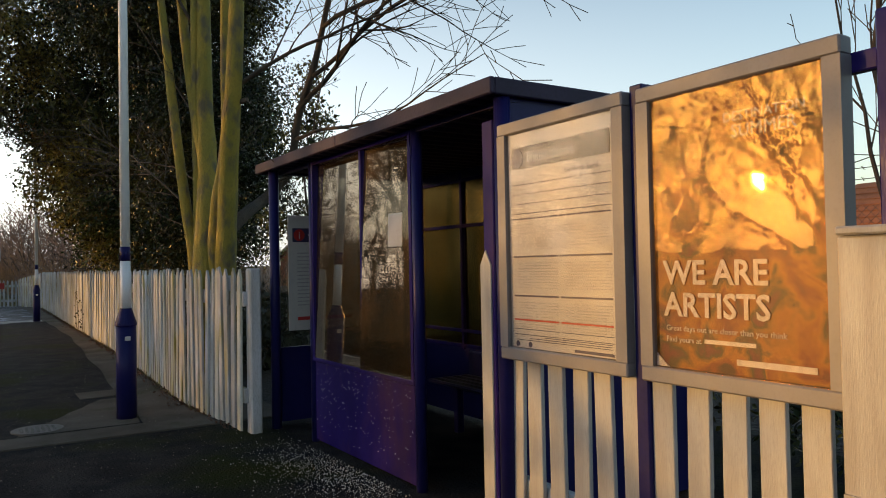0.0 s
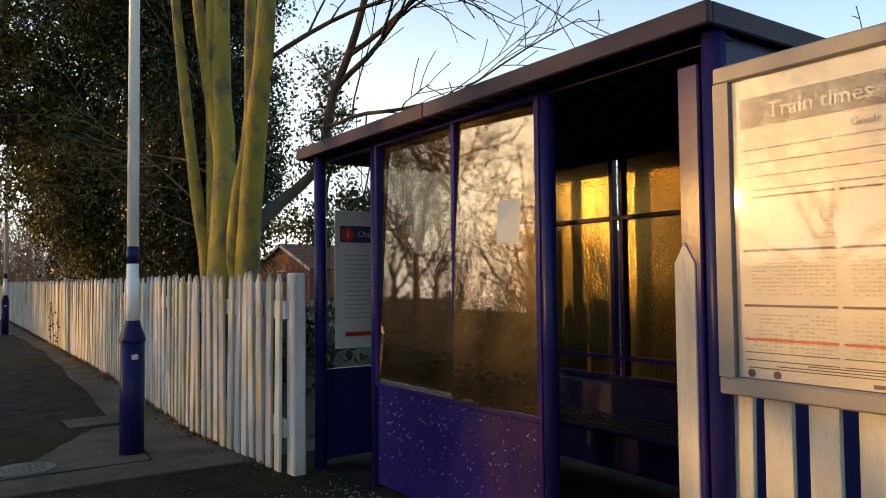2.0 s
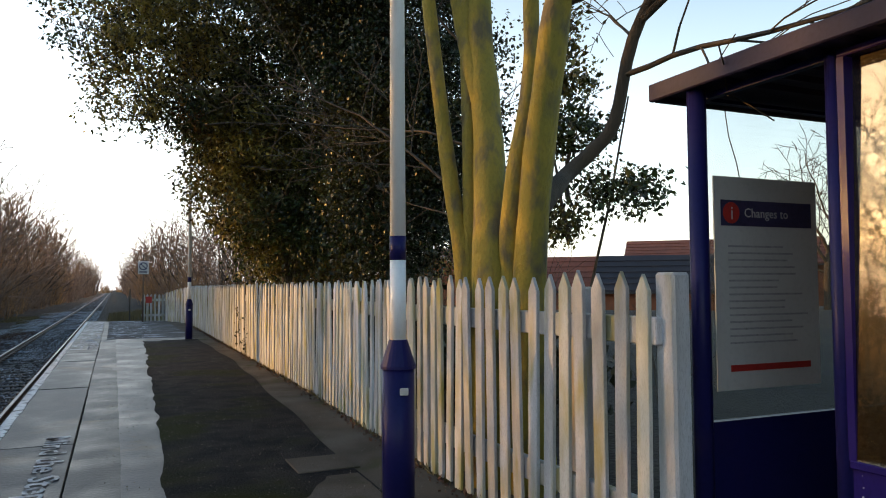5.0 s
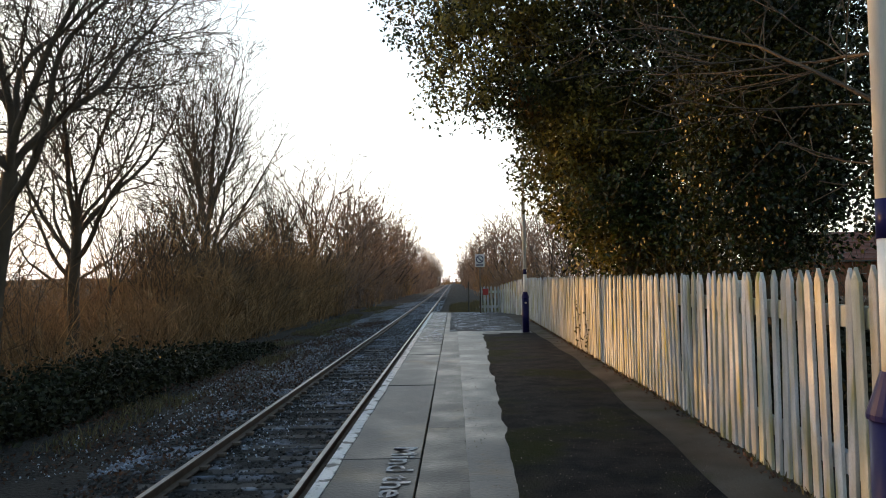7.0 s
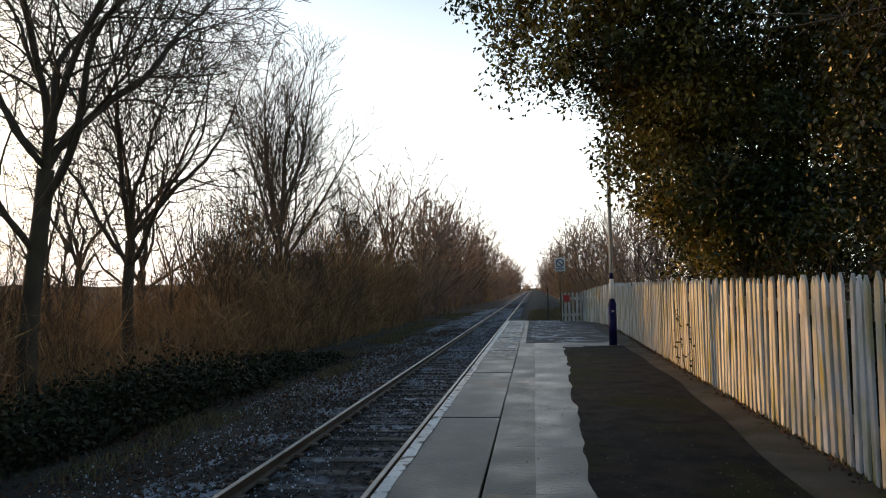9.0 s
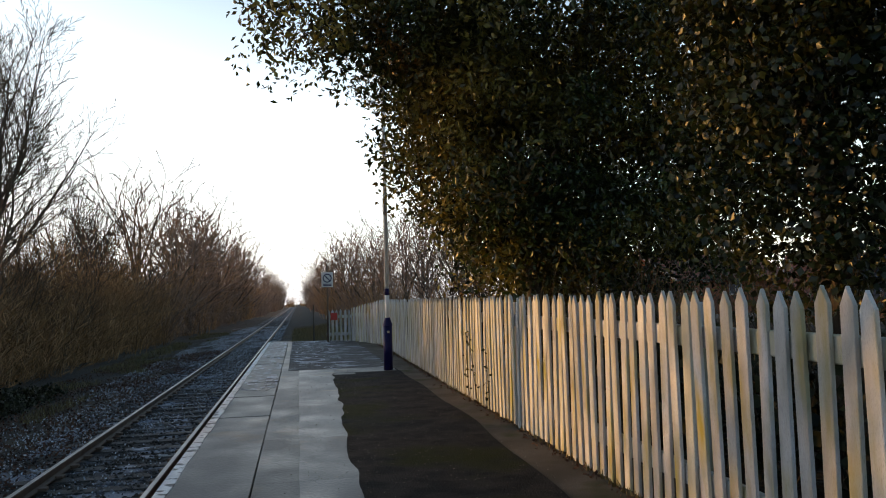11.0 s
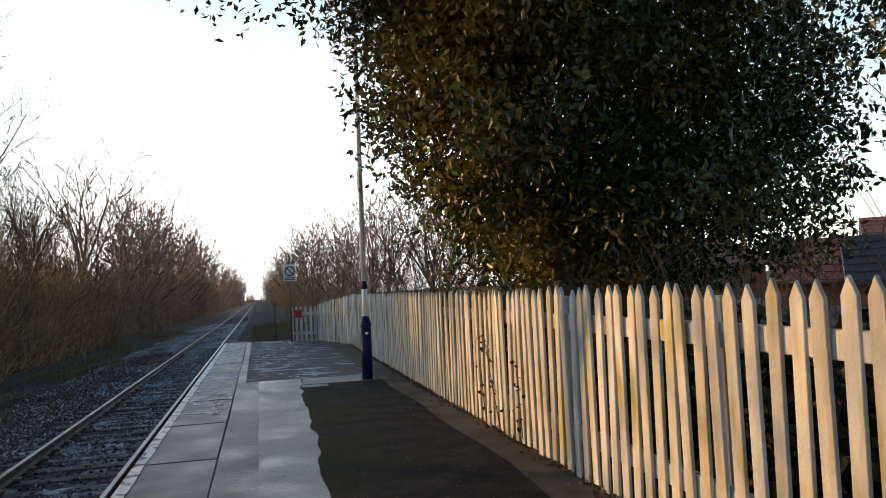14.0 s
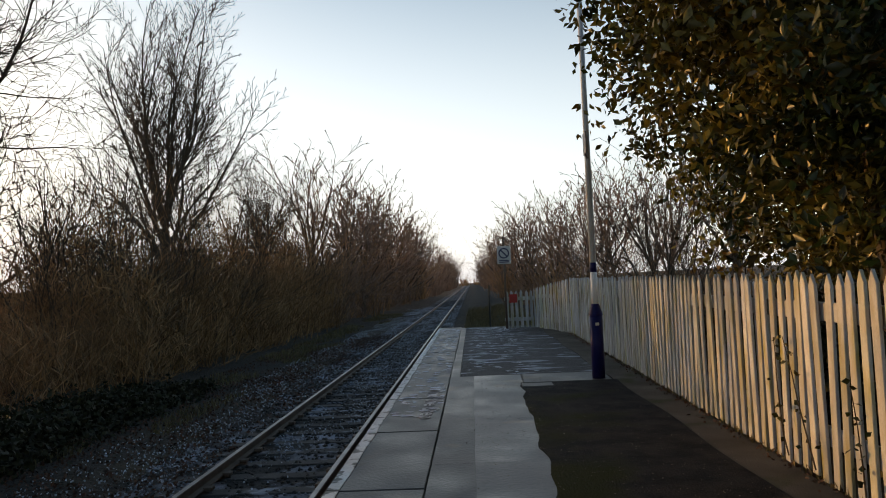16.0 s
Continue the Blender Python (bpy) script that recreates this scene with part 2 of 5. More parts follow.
M_GRIT = material("pale_grit", (0.55, 0.53, 0.50), (0.34, 0.31, 0.28), 0.5, 2, 20, 0, rand=0.5, island=True)
M_DEW = material("dew_drop", (0.55, 0.55, 0.6), (0.5, 0.5, 0.55), 0.08, 2, 20, 0)
M_MESH = material("perforated_steel", (0.02, 0.016, 0.07), (0.03, 0.025, 0.09), 0.3, 4, 60, 0.1, metal=0.4)


def poster_material(name, cols, rough=0.5, s=2.5):
    """A printed picture of soft colour swirls under a glossy, slightly wavy cover sheet."""
    m = bpy.data.materials.new(name)
    m.use_nodes = True
    n, l = m.node_tree.nodes, m.node_tree.links
    bsdf = n["Principled BSDF"]
    tc = n.new("ShaderNodeTexCoord")
    t = n.new("ShaderNodeTexNoise")
    t.inputs["Scale"].default_value, t.inputs["Detail"].default_value, t.inputs["Distortion"].default_value = s, 8, 0.6
    l.new(tc.outputs["Object"], t.inputs["Vector"])
    r = n.new("ShaderNodeValToRGB")
    els = r.color_ramp.elements
    els[0].position, els[0].color = 0.37, (*cols[0], 1)
    els[1].position, els[1].color = 0.64, (*cols[-1], 1)
    for i, c in enumerate(cols[1:-1]):
        e = els.new(0.37 + 0.27 * (i + 1) / (len(cols) - 1))
        e.color = (*c, 1)
    l.new(t.outputs[0], r.inputs[0])
    l.new(r.outputs[0], bsdf.inputs["Base Color"])
    bsdf.inputs["Roughness"].default_value = rough
    return m


def sheet_material(name, tint=(1, 1, 1), gloss=0.06, wave=0.15, wscale=5.0, grime=0.1, droplets=0.0, gain=0.05, gcol=(0.25, 0.2, 0.12), gtint=(1, 1, 1), halo=0.0):
    """Clear sheet: see-through, with mirror gloss by Fresnel coloured by gtint, a wavy face and a film of grime."""
    m = bpy.data.materials.new(name)
    m.use_nodes = True
    n, l = m.node_tree.nodes, m.node_tree.links
    n.remove(n["Principled BSDF"])
    out = n["Material Output"]
    tc = n.new("ShaderNodeTexCoord")
    w = n.new("ShaderNodeTexNoise")
    w.inputs["Scale"].default_value, w.inputs["Detail"].default_value = wscale, 2
    l.new(tc.outputs["Object"], w.inputs["Vector"])
    bp = n.new("ShaderNodeBump")
    bp.inputs["Strength"].default_value, bp.inputs["Distance"].default_value = wave, 0.01
    l.new(w.outputs[0], bp.inputs["Height"])
    normal = bp.outputs[0]
    if droplets:
        d = n.new("ShaderNodeTexNoise")
        d.inputs["Scale"].default_value, d.inputs["Detail"].default_value = 55, 3
        l.new(tc.outputs["Object"], d.inputs["Vector"])
        b2 = n.new("ShaderNodeBump")
        b2.inputs["Strength"].default_value, b2.inputs["Distance"].default_value = droplets, 0.004
        l.new(d.outputs[0], b2.inputs["Height"])
        l.new(normal, b2.inputs["Normal"])
        normal = b2.outputs[0]
    tr = n.new("ShaderNodeBsdfTransparent")
    tr.inputs["Color"].default_value = (*tint, 1)
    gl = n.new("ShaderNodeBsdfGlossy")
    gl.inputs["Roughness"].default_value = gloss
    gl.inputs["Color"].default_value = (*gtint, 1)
    l.new(normal, gl.inputs["Normal"])
    if halo:                                     # fine scratches spread the sun's image
        g2 = n.new("ShaderNodeBsdfGlossy")
        g2.inputs["Roughness"].default_value = 0.30
        g2.inputs["Color"].default_value = (*gtint, 1)
        hm = n.new("ShaderNodeMixShader")
        hm.inputs[0].default_value = halo
        l.new(gl.outputs[0], hm.inputs[1])
        l.new(g2.outputs[0], hm.inputs[2])
        gl = hm
    df = n.new("ShaderNodeBsdfDiffuse")
    df.inputs["Color"].default_value = (*gcol, 1)
    g = n.new("ShaderNodeTexNoise")
    g.inputs["Scale"].default_value, g.inputs["Detail"].default_value = 2.2, 6
    l.new(tc.outputs["Object"], g.inputs["Vector"])
    gr = n.new("ShaderNodeMapRange")
    gr.inputs["From Min"].default_value, gr.inputs["From Max"].default_value = 0.3, 0.8
    gr.inputs["To Min"].default_value, gr.inputs["To Max"].default_value = grime * 0.4, grime * 1.6
    l.new(g.outputs[0], gr.inputs["Value"])
    a = n.new("ShaderNodeMixShader")
    l.new(gr.outputs[0], a.inputs[0])
    l.new(tr.outputs[0], a.inputs[1])
    l.new(df.outputs[0], a.inputs[2])
    lw = n.new("ShaderNodeLayerWeight")
    lw.inputs["Blend"].default_value = 0.5
    pw = n.new("ShaderNodeMath")
    pw.operation, pw.inputs[1].default_value = "POWER", 4.0
    l.new(lw.outputs["Facing"], pw.inputs[0])
    fr = n.new("ShaderNodeMapRange")
    fr.inputs["To Min"].default_value, fr.inputs["To Max"].default_value = gain, 0.9
    l.new(pw.outputs[0], fr.inputs["Value"])
    b = n.new("ShaderNodeMixShader")
    l.new(fr.outputs[0], b.inputs[0])
    l.new(a.outputs[0], b.inputs[1])
    l.new(gl.outputs[0], b.inputs[2])
    l.new(b.outputs[0], out.inputs[0])
    return m


# real grime, but its golden colour and the warm gloss hold a sunlit veil
M_GLASS = sheet_material("shelter_glass", (0.45, 0.41, 0.36), 0.008, 0.005, 3.0, 0.06, 0.010, 0.20, (0.24, 0.15, 0.065), (1.0, 0.9, 0.75), 0.06)
M_GLASS_CLEAR = sheet_material("end_wall_glass", (0.90, 0.92, 0.92), 0.03, 0.05, 3.0, 0.05, 0.0, 0.03, (0.3, 0.35, 0.3))
# amber gloss colour stands in for low sun reflected by the back panes
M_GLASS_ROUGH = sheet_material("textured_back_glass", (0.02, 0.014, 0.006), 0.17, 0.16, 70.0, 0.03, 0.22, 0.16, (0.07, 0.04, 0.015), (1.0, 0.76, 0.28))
M_ACRYLIC = sheet_material("poster_cover_sheet", (0.93, 0.93, 0.93), 0.03, 0.015, 4.0, 0.02, 0.01, 0.04, (0.5, 0.45, 0.35), (1, 1, 1), 0.14)
# orange gloss colour: the sun's gold is put into all it reflects
M_ACRYLIC_WAVY = sheet_material("wavy_poster_cover_sheet", (0.95, 0.95, 0.95), 0.012, 0.06, 7.0, 0.012, 0.012, 0.14, (0.5, 0.45, 0.35), (1, 0.54, 0.14), 0.015)
M_POSTER = poster_material("orange_picture_print", [(0.035, 0.005, 0.006), (0.17, 0.028, 0.002), (0.30, 0.11, 0.004), (0.035, 0.026, 0.005), (0.10, 0.008, 0.014)], s=5.5)
M_BANNER = poster_material("grey_banner_print", [(0.03, 0.028, 0.04), (0.10, 0.085, 0.09), (0.06, 0.05, 0.055)], s=9)
M_WINDOW = material("house_window", (0.10, 0.11, 0.13), (0.06, 0.07, 0.09), 0.1, 2, 10, 0)

# ---- building helpers ----
def obj(name, bm, mat, parent=None, label="", smooth=False):
    me = bpy.data.meshes.new(name)
    bm.normal_update()
    bm.to_mesh(me)
    bm.free()
    if smooth:
        me.polygons.foreach_set("use_smooth", [True] * len(me.polygons))
    me.materials.append(mat)
    ob = new(name, me)
    ob.parent = parent
    if label:
        tagged(ob, label)
    return ob


def part(name, bm, mat, parent, label="", smooth=False):
    return obj(name, bm, mat, parent, label, smooth)


def thing(name, at, label, category, group="", kind=""):
    e = new(name)
    e.empty_display_size = 0.1
    e.matrix_basis = at if isinstance(at, Matrix) else pose(*at)
    return tagged(e, label, category, group, kind)


def box(x0, x1, y0, y1, z0, z1, bevel=0.0, bm=None):
    """A box, with softened edges where bevel is given; joins a given bmesh."""
    b = bmesh.new()
    bmesh.ops.create_cube(b, size=1.0)
    bmesh.ops.scale(b, vec=(x1 - x0, y1 - y0, z1 - z0), verts=b.verts)
    bmesh.ops.translate(b, vec=((x0 + x1) / 2, (y0 + y1) / 2, (z0 + z1) / 2), verts=b.verts)
    if bevel:
        bmesh.ops.bevel(b, geom=b.edges[:], offset=bevel, segments=1, affect="EDGES")
    if bm is None:
        return b
    tmp = bpy.data.meshes.new("tmp")
    b.to_mesh(tmp)
    b.free()
    bm.from_mesh(tmp)
    bpy.data.meshes.remove(tmp)
    return bm


def tube(p0, p1, r0, r1=None, n=16, bm=None):
    r1 = r0 if r1 is None else r1
    bm = bm or bmesh.new()
    a, b = Vector(p0), Vector(p1)
    z = (b - a).normalized()
    x = z.orthogonal().normalized()
    y = z.cross(x)
    rings = []
    for c, r in ((a, r0), (b, r1)):
        rings.append([bm.verts.new(c + x * (r * math.cos(2 * math.pi * i / n)) + y * (r * math.sin(2 * math.pi * i / n))) for i in range(n)])
    for i in range(n):
        bm.faces.new((rings[0][i], rings[0][(i + 1) % n], rings[1][(i + 1) % n], rings[1][i]))
    bm.faces.new(rings[0][::-1])
    bm.faces.new(rings[1])
    return bm


def prism(pts, axis, lo, hi, bm=None):
    """A flat outline, given in the two other axes in order, made solid from lo to hi along the axis."""
    bm = bm or bmesh.new()
    def at(p, h):
        q = list(p)
        q.insert("xyz".index(axis), h)
        return q
    a = [bm.verts.new(at(p, lo)) for p in pts]
    b = [bm.verts.new(at(p, hi)) for p in pts]
    k = len(pts)
    bm.faces.new(a[::-1])
    bm.faces.new(b)
    for i in range(k):
        bm.faces.new((a[i], a[(i + 1) % k], b[(i + 1) % k], b[i]))
    bmesh.ops.recalc_face_normals(bm, faces=bm.faces)
    return bm


def frame_of(y0, y1, z0, z1, w, x0, x1, bevel=0.004):
    """A rectangular frame standing in a plane of constant x."""
    bm = box(x0, x1, y0, y1, z0, z0 + w, bevel)
    box(x0, x1, y0, y1, z1 - w, z1, bevel, bm)
    box(x0 + 0.001, x1 - 0.001, y0, y0 + w, z0 + w, z1 - w, 0, bm)
    box(x0 + 0.001, x1 - 0.001, y1 - w, y1, z0 + w, z1 - w, 0, bm)
    return bm


def words(name, text, size, m, mat, parent, label="", depth=0.0006, align="LEFT", squeeze=1.0, bold=0.0):
    cu = bpy.data.curves.new("lettering", "FONT")
    cu.body, cu.size, cu.extrude, cu.align_x, cu.resolution_u, cu.offset = text, size, depth, align, 2, bold * size
    tmp = bpy.data.objects.new("tmp", cu)
    scene.collection.objects.link(tmp)
    dg = bpy.context.evaluated_depsgraph_get()
    me = bpy.data.meshes.new_from_object(tmp.evaluated_get(dg))
    bpy.data.objects.remove(tmp)
    bpy.data.curves.remove(cu)
    me.transform(m @ Matrix.Diagonal((squeeze, 1, 1, 1)))
    me.materials.clear()
    me.materials.append(mat)
    ob = new(name, me)
    ob.parent = parent
    if label:
        tagged(ob, label)
    return ob


def fast_mesh(name, verts, faces, mat, smooth=False):
    """A mesh from arrays: verts (n, 3), faces (k, corners)."""
    verts, faces = np.asarray(verts, dtype=np.float32), np.asarray(faces, dtype=np.int32)
    me = bpy.data.meshes.new(name)
    me.vertices.add(len(verts))
    me.vertices.foreach_set("co", verts.ravel())
    k, c = faces.shape
    me.loops.add(k * c)
    me.loops.foreach_set("vertex_index", faces.ravel())
    me.polygons.add(k)
    me.polygons.foreach_set("loop_start", np.arange(k, dtype=np.int32) * c)
    me.polygons.foreach_set("loop_total", np.full(k, c, dtype=np.int32))
    if smooth:
        me.polygons.foreach_set("use_smooth", np.ones(k, dtype=bool))
    me.update(calc_edges=True)
    me.materials.append(mat)
    return me


def tubes_mesh(name, segs, mat, sides=4, smooth=True):
    """Tapered limbs: segs is a list of (p0, p1, r0, r1)."""
    s = np.array([[*a, *b, r, q] for a, b, r, q in segs], dtype=np.float64)
    return fast_mesh(name, *tube_arrays(s, sides), mat, smooth)


def tube_arrays(s, sides):
    a, b = s[:, 0:3], s[:, 3:6]
    d = b - a
    d /= np.linalg.norm(d, axis=1, keepdims=True) + 1e-9
    ref = np.where(np.abs(d[:, 2:3]) > 0.9, np.array([[1.0, 0, 0]]), np.array([[0, 0, 1.0]]))
    u = np.cross(d, ref)
    u /= np.linalg.norm(u, axis=1, keepdims=True) + 1e-9
    v = np.cross(d, u)
    ang = np.arange(sides) * 2 * np.pi / sides
    ring = np.cos(ang)[None, :, None] * u[:, None, :] + np.sin(ang)[None, :, None] * v[:, None, :]
    lo = a[:, None, :] + ring * s[:, 6][:, None, None]
    hi = b[:, None, :] + ring * s[:, 7][:, None, None]
    verts = np.concatenate([lo, hi], axis=1).reshape(-1, 3)
    base = (np.arange(len(s)) * 2 * sides)[:, None]
    i = np.arange(sides)
    j = (i + 1) % sides
    f = np.stack([base + i, base + j, base + sides + j, base + sides + i], axis=2).reshape(-1, 4)
    return verts, f


def leaf_arrays(points, size, rng, droop=0.3, narrow=0.5):
    """Folded leaves of four corners at the points."""
    k = len(points)
    d = rng.normal(size=(k, 3))
    d[:, 2] -= droop
    d /= np.linalg.norm(d, axis=1, keepdims=True)
    w = np.cross(d, rng.normal(size=(k, 3)))
    w /= np.linalg.norm(w, axis=1, keepdims=True)
    up = np.cross(d, w)
    s = (size * rng.uniform(0.65, 1.3, k))[:, None]
    base, tip = points, points + d * s
    mid = points + d * s * 0.45
    left = mid + w * s * narrow * 0.5 + up * s * 0.12
    right = mid - w * s * narrow * 0.5 + up * s * 0.12
    verts = np.stack([base, left, tip, right], axis=1).reshape(-1, 3)
    b = (np.arange(k) * 4)[:, None]
    f = np.concatenate([np.concatenate([b, b + 1, b + 2], 1), np.concatenate([b, b + 2, b + 3], 1)], 0)
    return verts, f


def grow(start, way, length, radius, levels, rng, spread=0.55, lift=0.25, kids=3, wobble=0.16, steps=4, taper=0.55, out=None, thin=0.004, twiggy=0):
    """Branching limbs as a list of tapered segments."""
    out = [] if out is None else out
    p, d, r = np.array(start, float), np.array(way, float), radius
    d /= np.linalg.norm(d)
    end = max(radius * taper, thin)
    for i in range(steps):
        d = d + rng.normal(size=3) * wobble + np.array([0, 0, lift * 0.12])
        d /= np.linalg.norm(d)
        q = p + d * length / steps
        r2 = radius + (end - radius) * (i + 1) / steps
        out.append((p, q, r, r2))
        p, r = q, r2
        if levels > 0 and i >= steps // 3:
            for _ in range(kids if i == steps - 1 else max(1, kids - 2)):
                side = rng.normal(size=3)
                side -= d * side.dot(d)
                side /= np.linalg.norm(side) + 1e-9
                nd = d + side * spread * rng.uniform(0.6, 1.5) + np.array([0, 0, lift])
                grow(p, nd, length * rng.uniform(0.42, 0.72), max(r * rng.uniform(0.4, 0.68), thin), levels - 1, rng, spread, lift, kids + (levels == 2) * twiggy, wobble * 1.1, max(3, steps - 1), taper, out, thin, twiggy)
    return out

def branch(out, rg, p, d, length, r, depth, gaps, ang, up, wob, ratio, thin, bare=0.14):
    """A tapering limb that sends off side limbs in turn round its axis."""
    n = max(2, round(length / gaps[depth]))
    az, r0 = rg.uniform(0, 6.28), r
    for i in range(n):
        f = (i + 1) / n
        d = d + rg.normal(size=3) * wob + np.array([0, 0, up])
        d = d / math.sqrt(d @ d)
        q = p + d * (length / n)
        r2 = max(r0 * (1 - 0.82 * f), thin)
        out.append((p, q, r, r2))
        if depth > 0 and f > bare and (i < n - 1 or depth > 1):
            az += 2.4 + rg.normal() * 0.5
            u = np.cross(d, (0.31, 0.95, 0.05))
            u = u / math.sqrt(u @ u)
            w = np.cross(d, u)
            a = ang * rg.uniform(0.65, 1.3)
            cd = d * math.cos(a) + (u * math.cos(az) + w * math.sin(az)) * math.sin(a)
            branch(out, rg, q, cd, length * ratio * (1 - 0.55 * f) * rg.uniform(0.65, 1.25), max(r2 * 0.48, thin), depth - 1, gaps, ang, up, wob, ratio, thin)
        p, r = q, r2


# ---- ground, track and platform ----
EDGE, RAIL_R, RAIL_L, RAIL_Z, BED = -0.92, -1.60, -3.10, -0.75, -0.93
rng = np.random.default_rng(7)

def ground_height(x, y):
    """The lie of the land: track bed, ditch side and wood bank, garden level behind the platform fence."""
    if x > 2.4:
        h = -0.05 if y < 31 else -0.05 - 0.75 * min(1, (y - 31) / 5)
    elif x > -0.6 and y < 34.6:
        h = -1.15
    elif x > -0.6:
        h = BED - 0.08 + min(0.35, 0.12 * (x + 0.6))
    elif x > -4.6:
        h = BED - 0.06
    else:
        h = BED - 0.06 - min(0.12, 0.05 * (-4.6 - x)) + 0.06 * max(0, -7.5 - x) ** 0.5
    if x < -32:
        h += min(3.0, (-32 - x) * 0.09) * (1 + 0.5 * noise.noise(Vector((x * 0.05, y * 0.11, 5))))
    if x > 60:
        h += min(4.0, (x - 60) * 0.05)
    if x < -4 or x > 2.8 or y > 36:
        h += 0.07 * noise.noise(Vector((x * 0.6, y * 0.4, 0)))
    return h


def ground_sheet():
    xs = sorted(set([-600, -300, -150, -90, -66, -56, -48, -42, -37, -32, -26] + [round(-20 + 0.8 * i, 2) for i in range(20)] + [-4.6, -4.2, -0.85, -0.59, 2.35, 2.45] + [3 + i for i in range(10)] + [16, 20, 28, 40, 60, 100, 200, 400, 600]))
    ys = sorted(set([-600, -300, -120, -60, -30, -15, -8] + [-5 + i for i in range(0, 39)] + [34.55, 34.65] + [36 + 2 * i for i in range(22)] + [83, 87, 91, 95, 100, 105, 110, 117, 123, 130, 160, 200, 260, 340, 450, 600, 900]))
    v = [(x, y, ground_height(x, y)) for y in ys for x in xs]
    w = len(xs)
    f = [(j * w + i, j * w + i + 1, (j + 1) * w + i + 1, (j + 1) * w + i) for j in range(len(ys) - 1) for i in range(w - 1)]
    me = fast_mesh("ground", v, f, M_GROUND, True)
    return tagged(new("ground", me), "damp winter ground with dead grass and mud", "ground", kind="structure")


ground_sheet()

# ballast bed
bm = bmesh.new()
prism([(-5.0, BED - 0.2), (-4.0, BED), (-0.95, BED), (-0.95, BED - 0.2)], "y", -12, 420, bm)
tagged(obj("ballast_bed", bm, M_BALLAST), "dark ballast bed with patches of frost", "track bed", kind="structure")

def scatter_stones():
    pts = []
    k = 18000
    y = 6 + 40 * rng.random(k) ** 1.3
    x = rng.uniform(-4.8, -0.98, k)
    keep = (np.abs(x - RAIL_R) > 0.09) & (np.abs(x - RAIL_L) > 0.09)
    x, y = x[keep], y[keep]
    z = BED + rng.uniform(-0.012, 0.022, len(x)) - np.clip(-4.0 - x, 0, 1) * 0.2
    c = np.stack([x, y, z], 1)
    s = rng.uniform(0.018, 0.042, len(x))
    base = np.array([[1, 0, 0], [0, 1, 0], [-1, 0, 0], [0, -1, 0], [0, 0, 0.8], [0, 0, -0.8]])
    v = base[None] * s[:, None, None] * rng.uniform(0.6, 1.25, (len(x), 6, 1)) + rng.normal(size=(len(x), 6, 3)) * 0.005
    a = rng.uniform(0, 6.28, len(x))
    ca, sa = np.cos(a)[:, None], np.sin(a)[:, None]
    v = np.stack([v[:, :, 0] * ca - v[:, :, 1] * sa, v[:, :, 0] * sa + v[:, :, 1] * ca, v[:, :, 2]], 2) + c[:, None]
    f = np.array([[0, 1, 4], [1, 2, 4], [2, 3, 4], [3, 0, 4], [1, 0, 5], [2, 1, 5], [3, 2, 5], [0, 3, 5]])
    faces = (np.arange(len(x)) * 6)[:, None, None] + f[None]
    return tagged(new("ballast_stones", fast_mesh("ballast_stones", v.reshape(-1, 3), faces.reshape(-1, 3), M_STONE)), "grey broken ballast stones, frosted in places", "ballast", kind="stuff")


scatter_stones()

# sleepers and rails
track = thing("railway_track", (0, 0, BED), "single railway track of steel rails on sleepers", "railway track", kind="structure")
sleeper_mesh = None
for i in range(150):
    y = 5.0 + 0.66 * i
    if sleeper_mesh is None:
        s = part("sleeper", box(-1.28, 1.28, -0.125, 0.125, -0.1, 0.014, 0.012), M_SLEEPER, track)
        sleeper_mesh = s.data
    else:
        s = new("sleeper", sleeper_mesh)
        s.parent = track
    s.matrix_basis = pose((RAIL_R + RAIL_L) / 2 + random.uniform(-0.03, 0.03), y, random.uniform(-0.006, 0.008), 0, 0, random.uniform(-0.8, 0.8))
for x in (RAIL_R, RAIL_L):
    z0 = 0.05
    prof = [(-0.07, z0), (0.07, z0), (0.07, z0 + 0.015), (0.012, z0 + 0.03), (0.012, z0 + 0.095), (0.035, z0 + 0.10), (0.035, z0 + 0.126), (-0.035, z0 + 0.126), (-0.035, z0 + 0.10), (-0.012, z0 + 0.095), (-0.012, z0 + 0.03), (-0.07, z0 + 0.015)]
    r = part("rail", prism([(x + a, b) for a, b in prof], "y", -12, 460), M_STEEL, track, "brown rusted steel rail")
    part("rail_head", prism([(x - 0.028, z0 + 0.1265), (x + 0.028, z0 + 0.1265), (x + 0.024, z0 + 0.1305), (x - 0.024, z0 + 0.1305)], "y", -12, 460), M_RAILTOP, r, "polished running face of the rail")
clip_mesh = None
for i in range(60):
    for x in (RAIL_R, RAIL_L):
        for side in (-1, 1):
            if clip_mesh is None:
                c = part("rail_chair", box(-0.05, 0.05, -0.06, 0.06, 0.04, 0.085, 0.008), M_STEEL, track)
                clip_mesh = c.data
            else:
                c = new("rail_chair", clip_mesh)
                c.parent = track
            c.matrix_basis = pose(x + side * 0.105, 5.0 + 0.66 * i, 0)

# platform: body, coping, strips
PY0, PY1 = -8.0, 34.5
tagged(obj("platform_wall", box(EDGE + 0.10, 5.2, PY0, PY1, -1.2, -0.10), M_WALL), "dark brick platform wall", "platform wall", kind="structure")
platform = thing("platform", (0, 0, 0), "station platform of worn concrete slabs and dark tarmac", "platform", kind="structure")

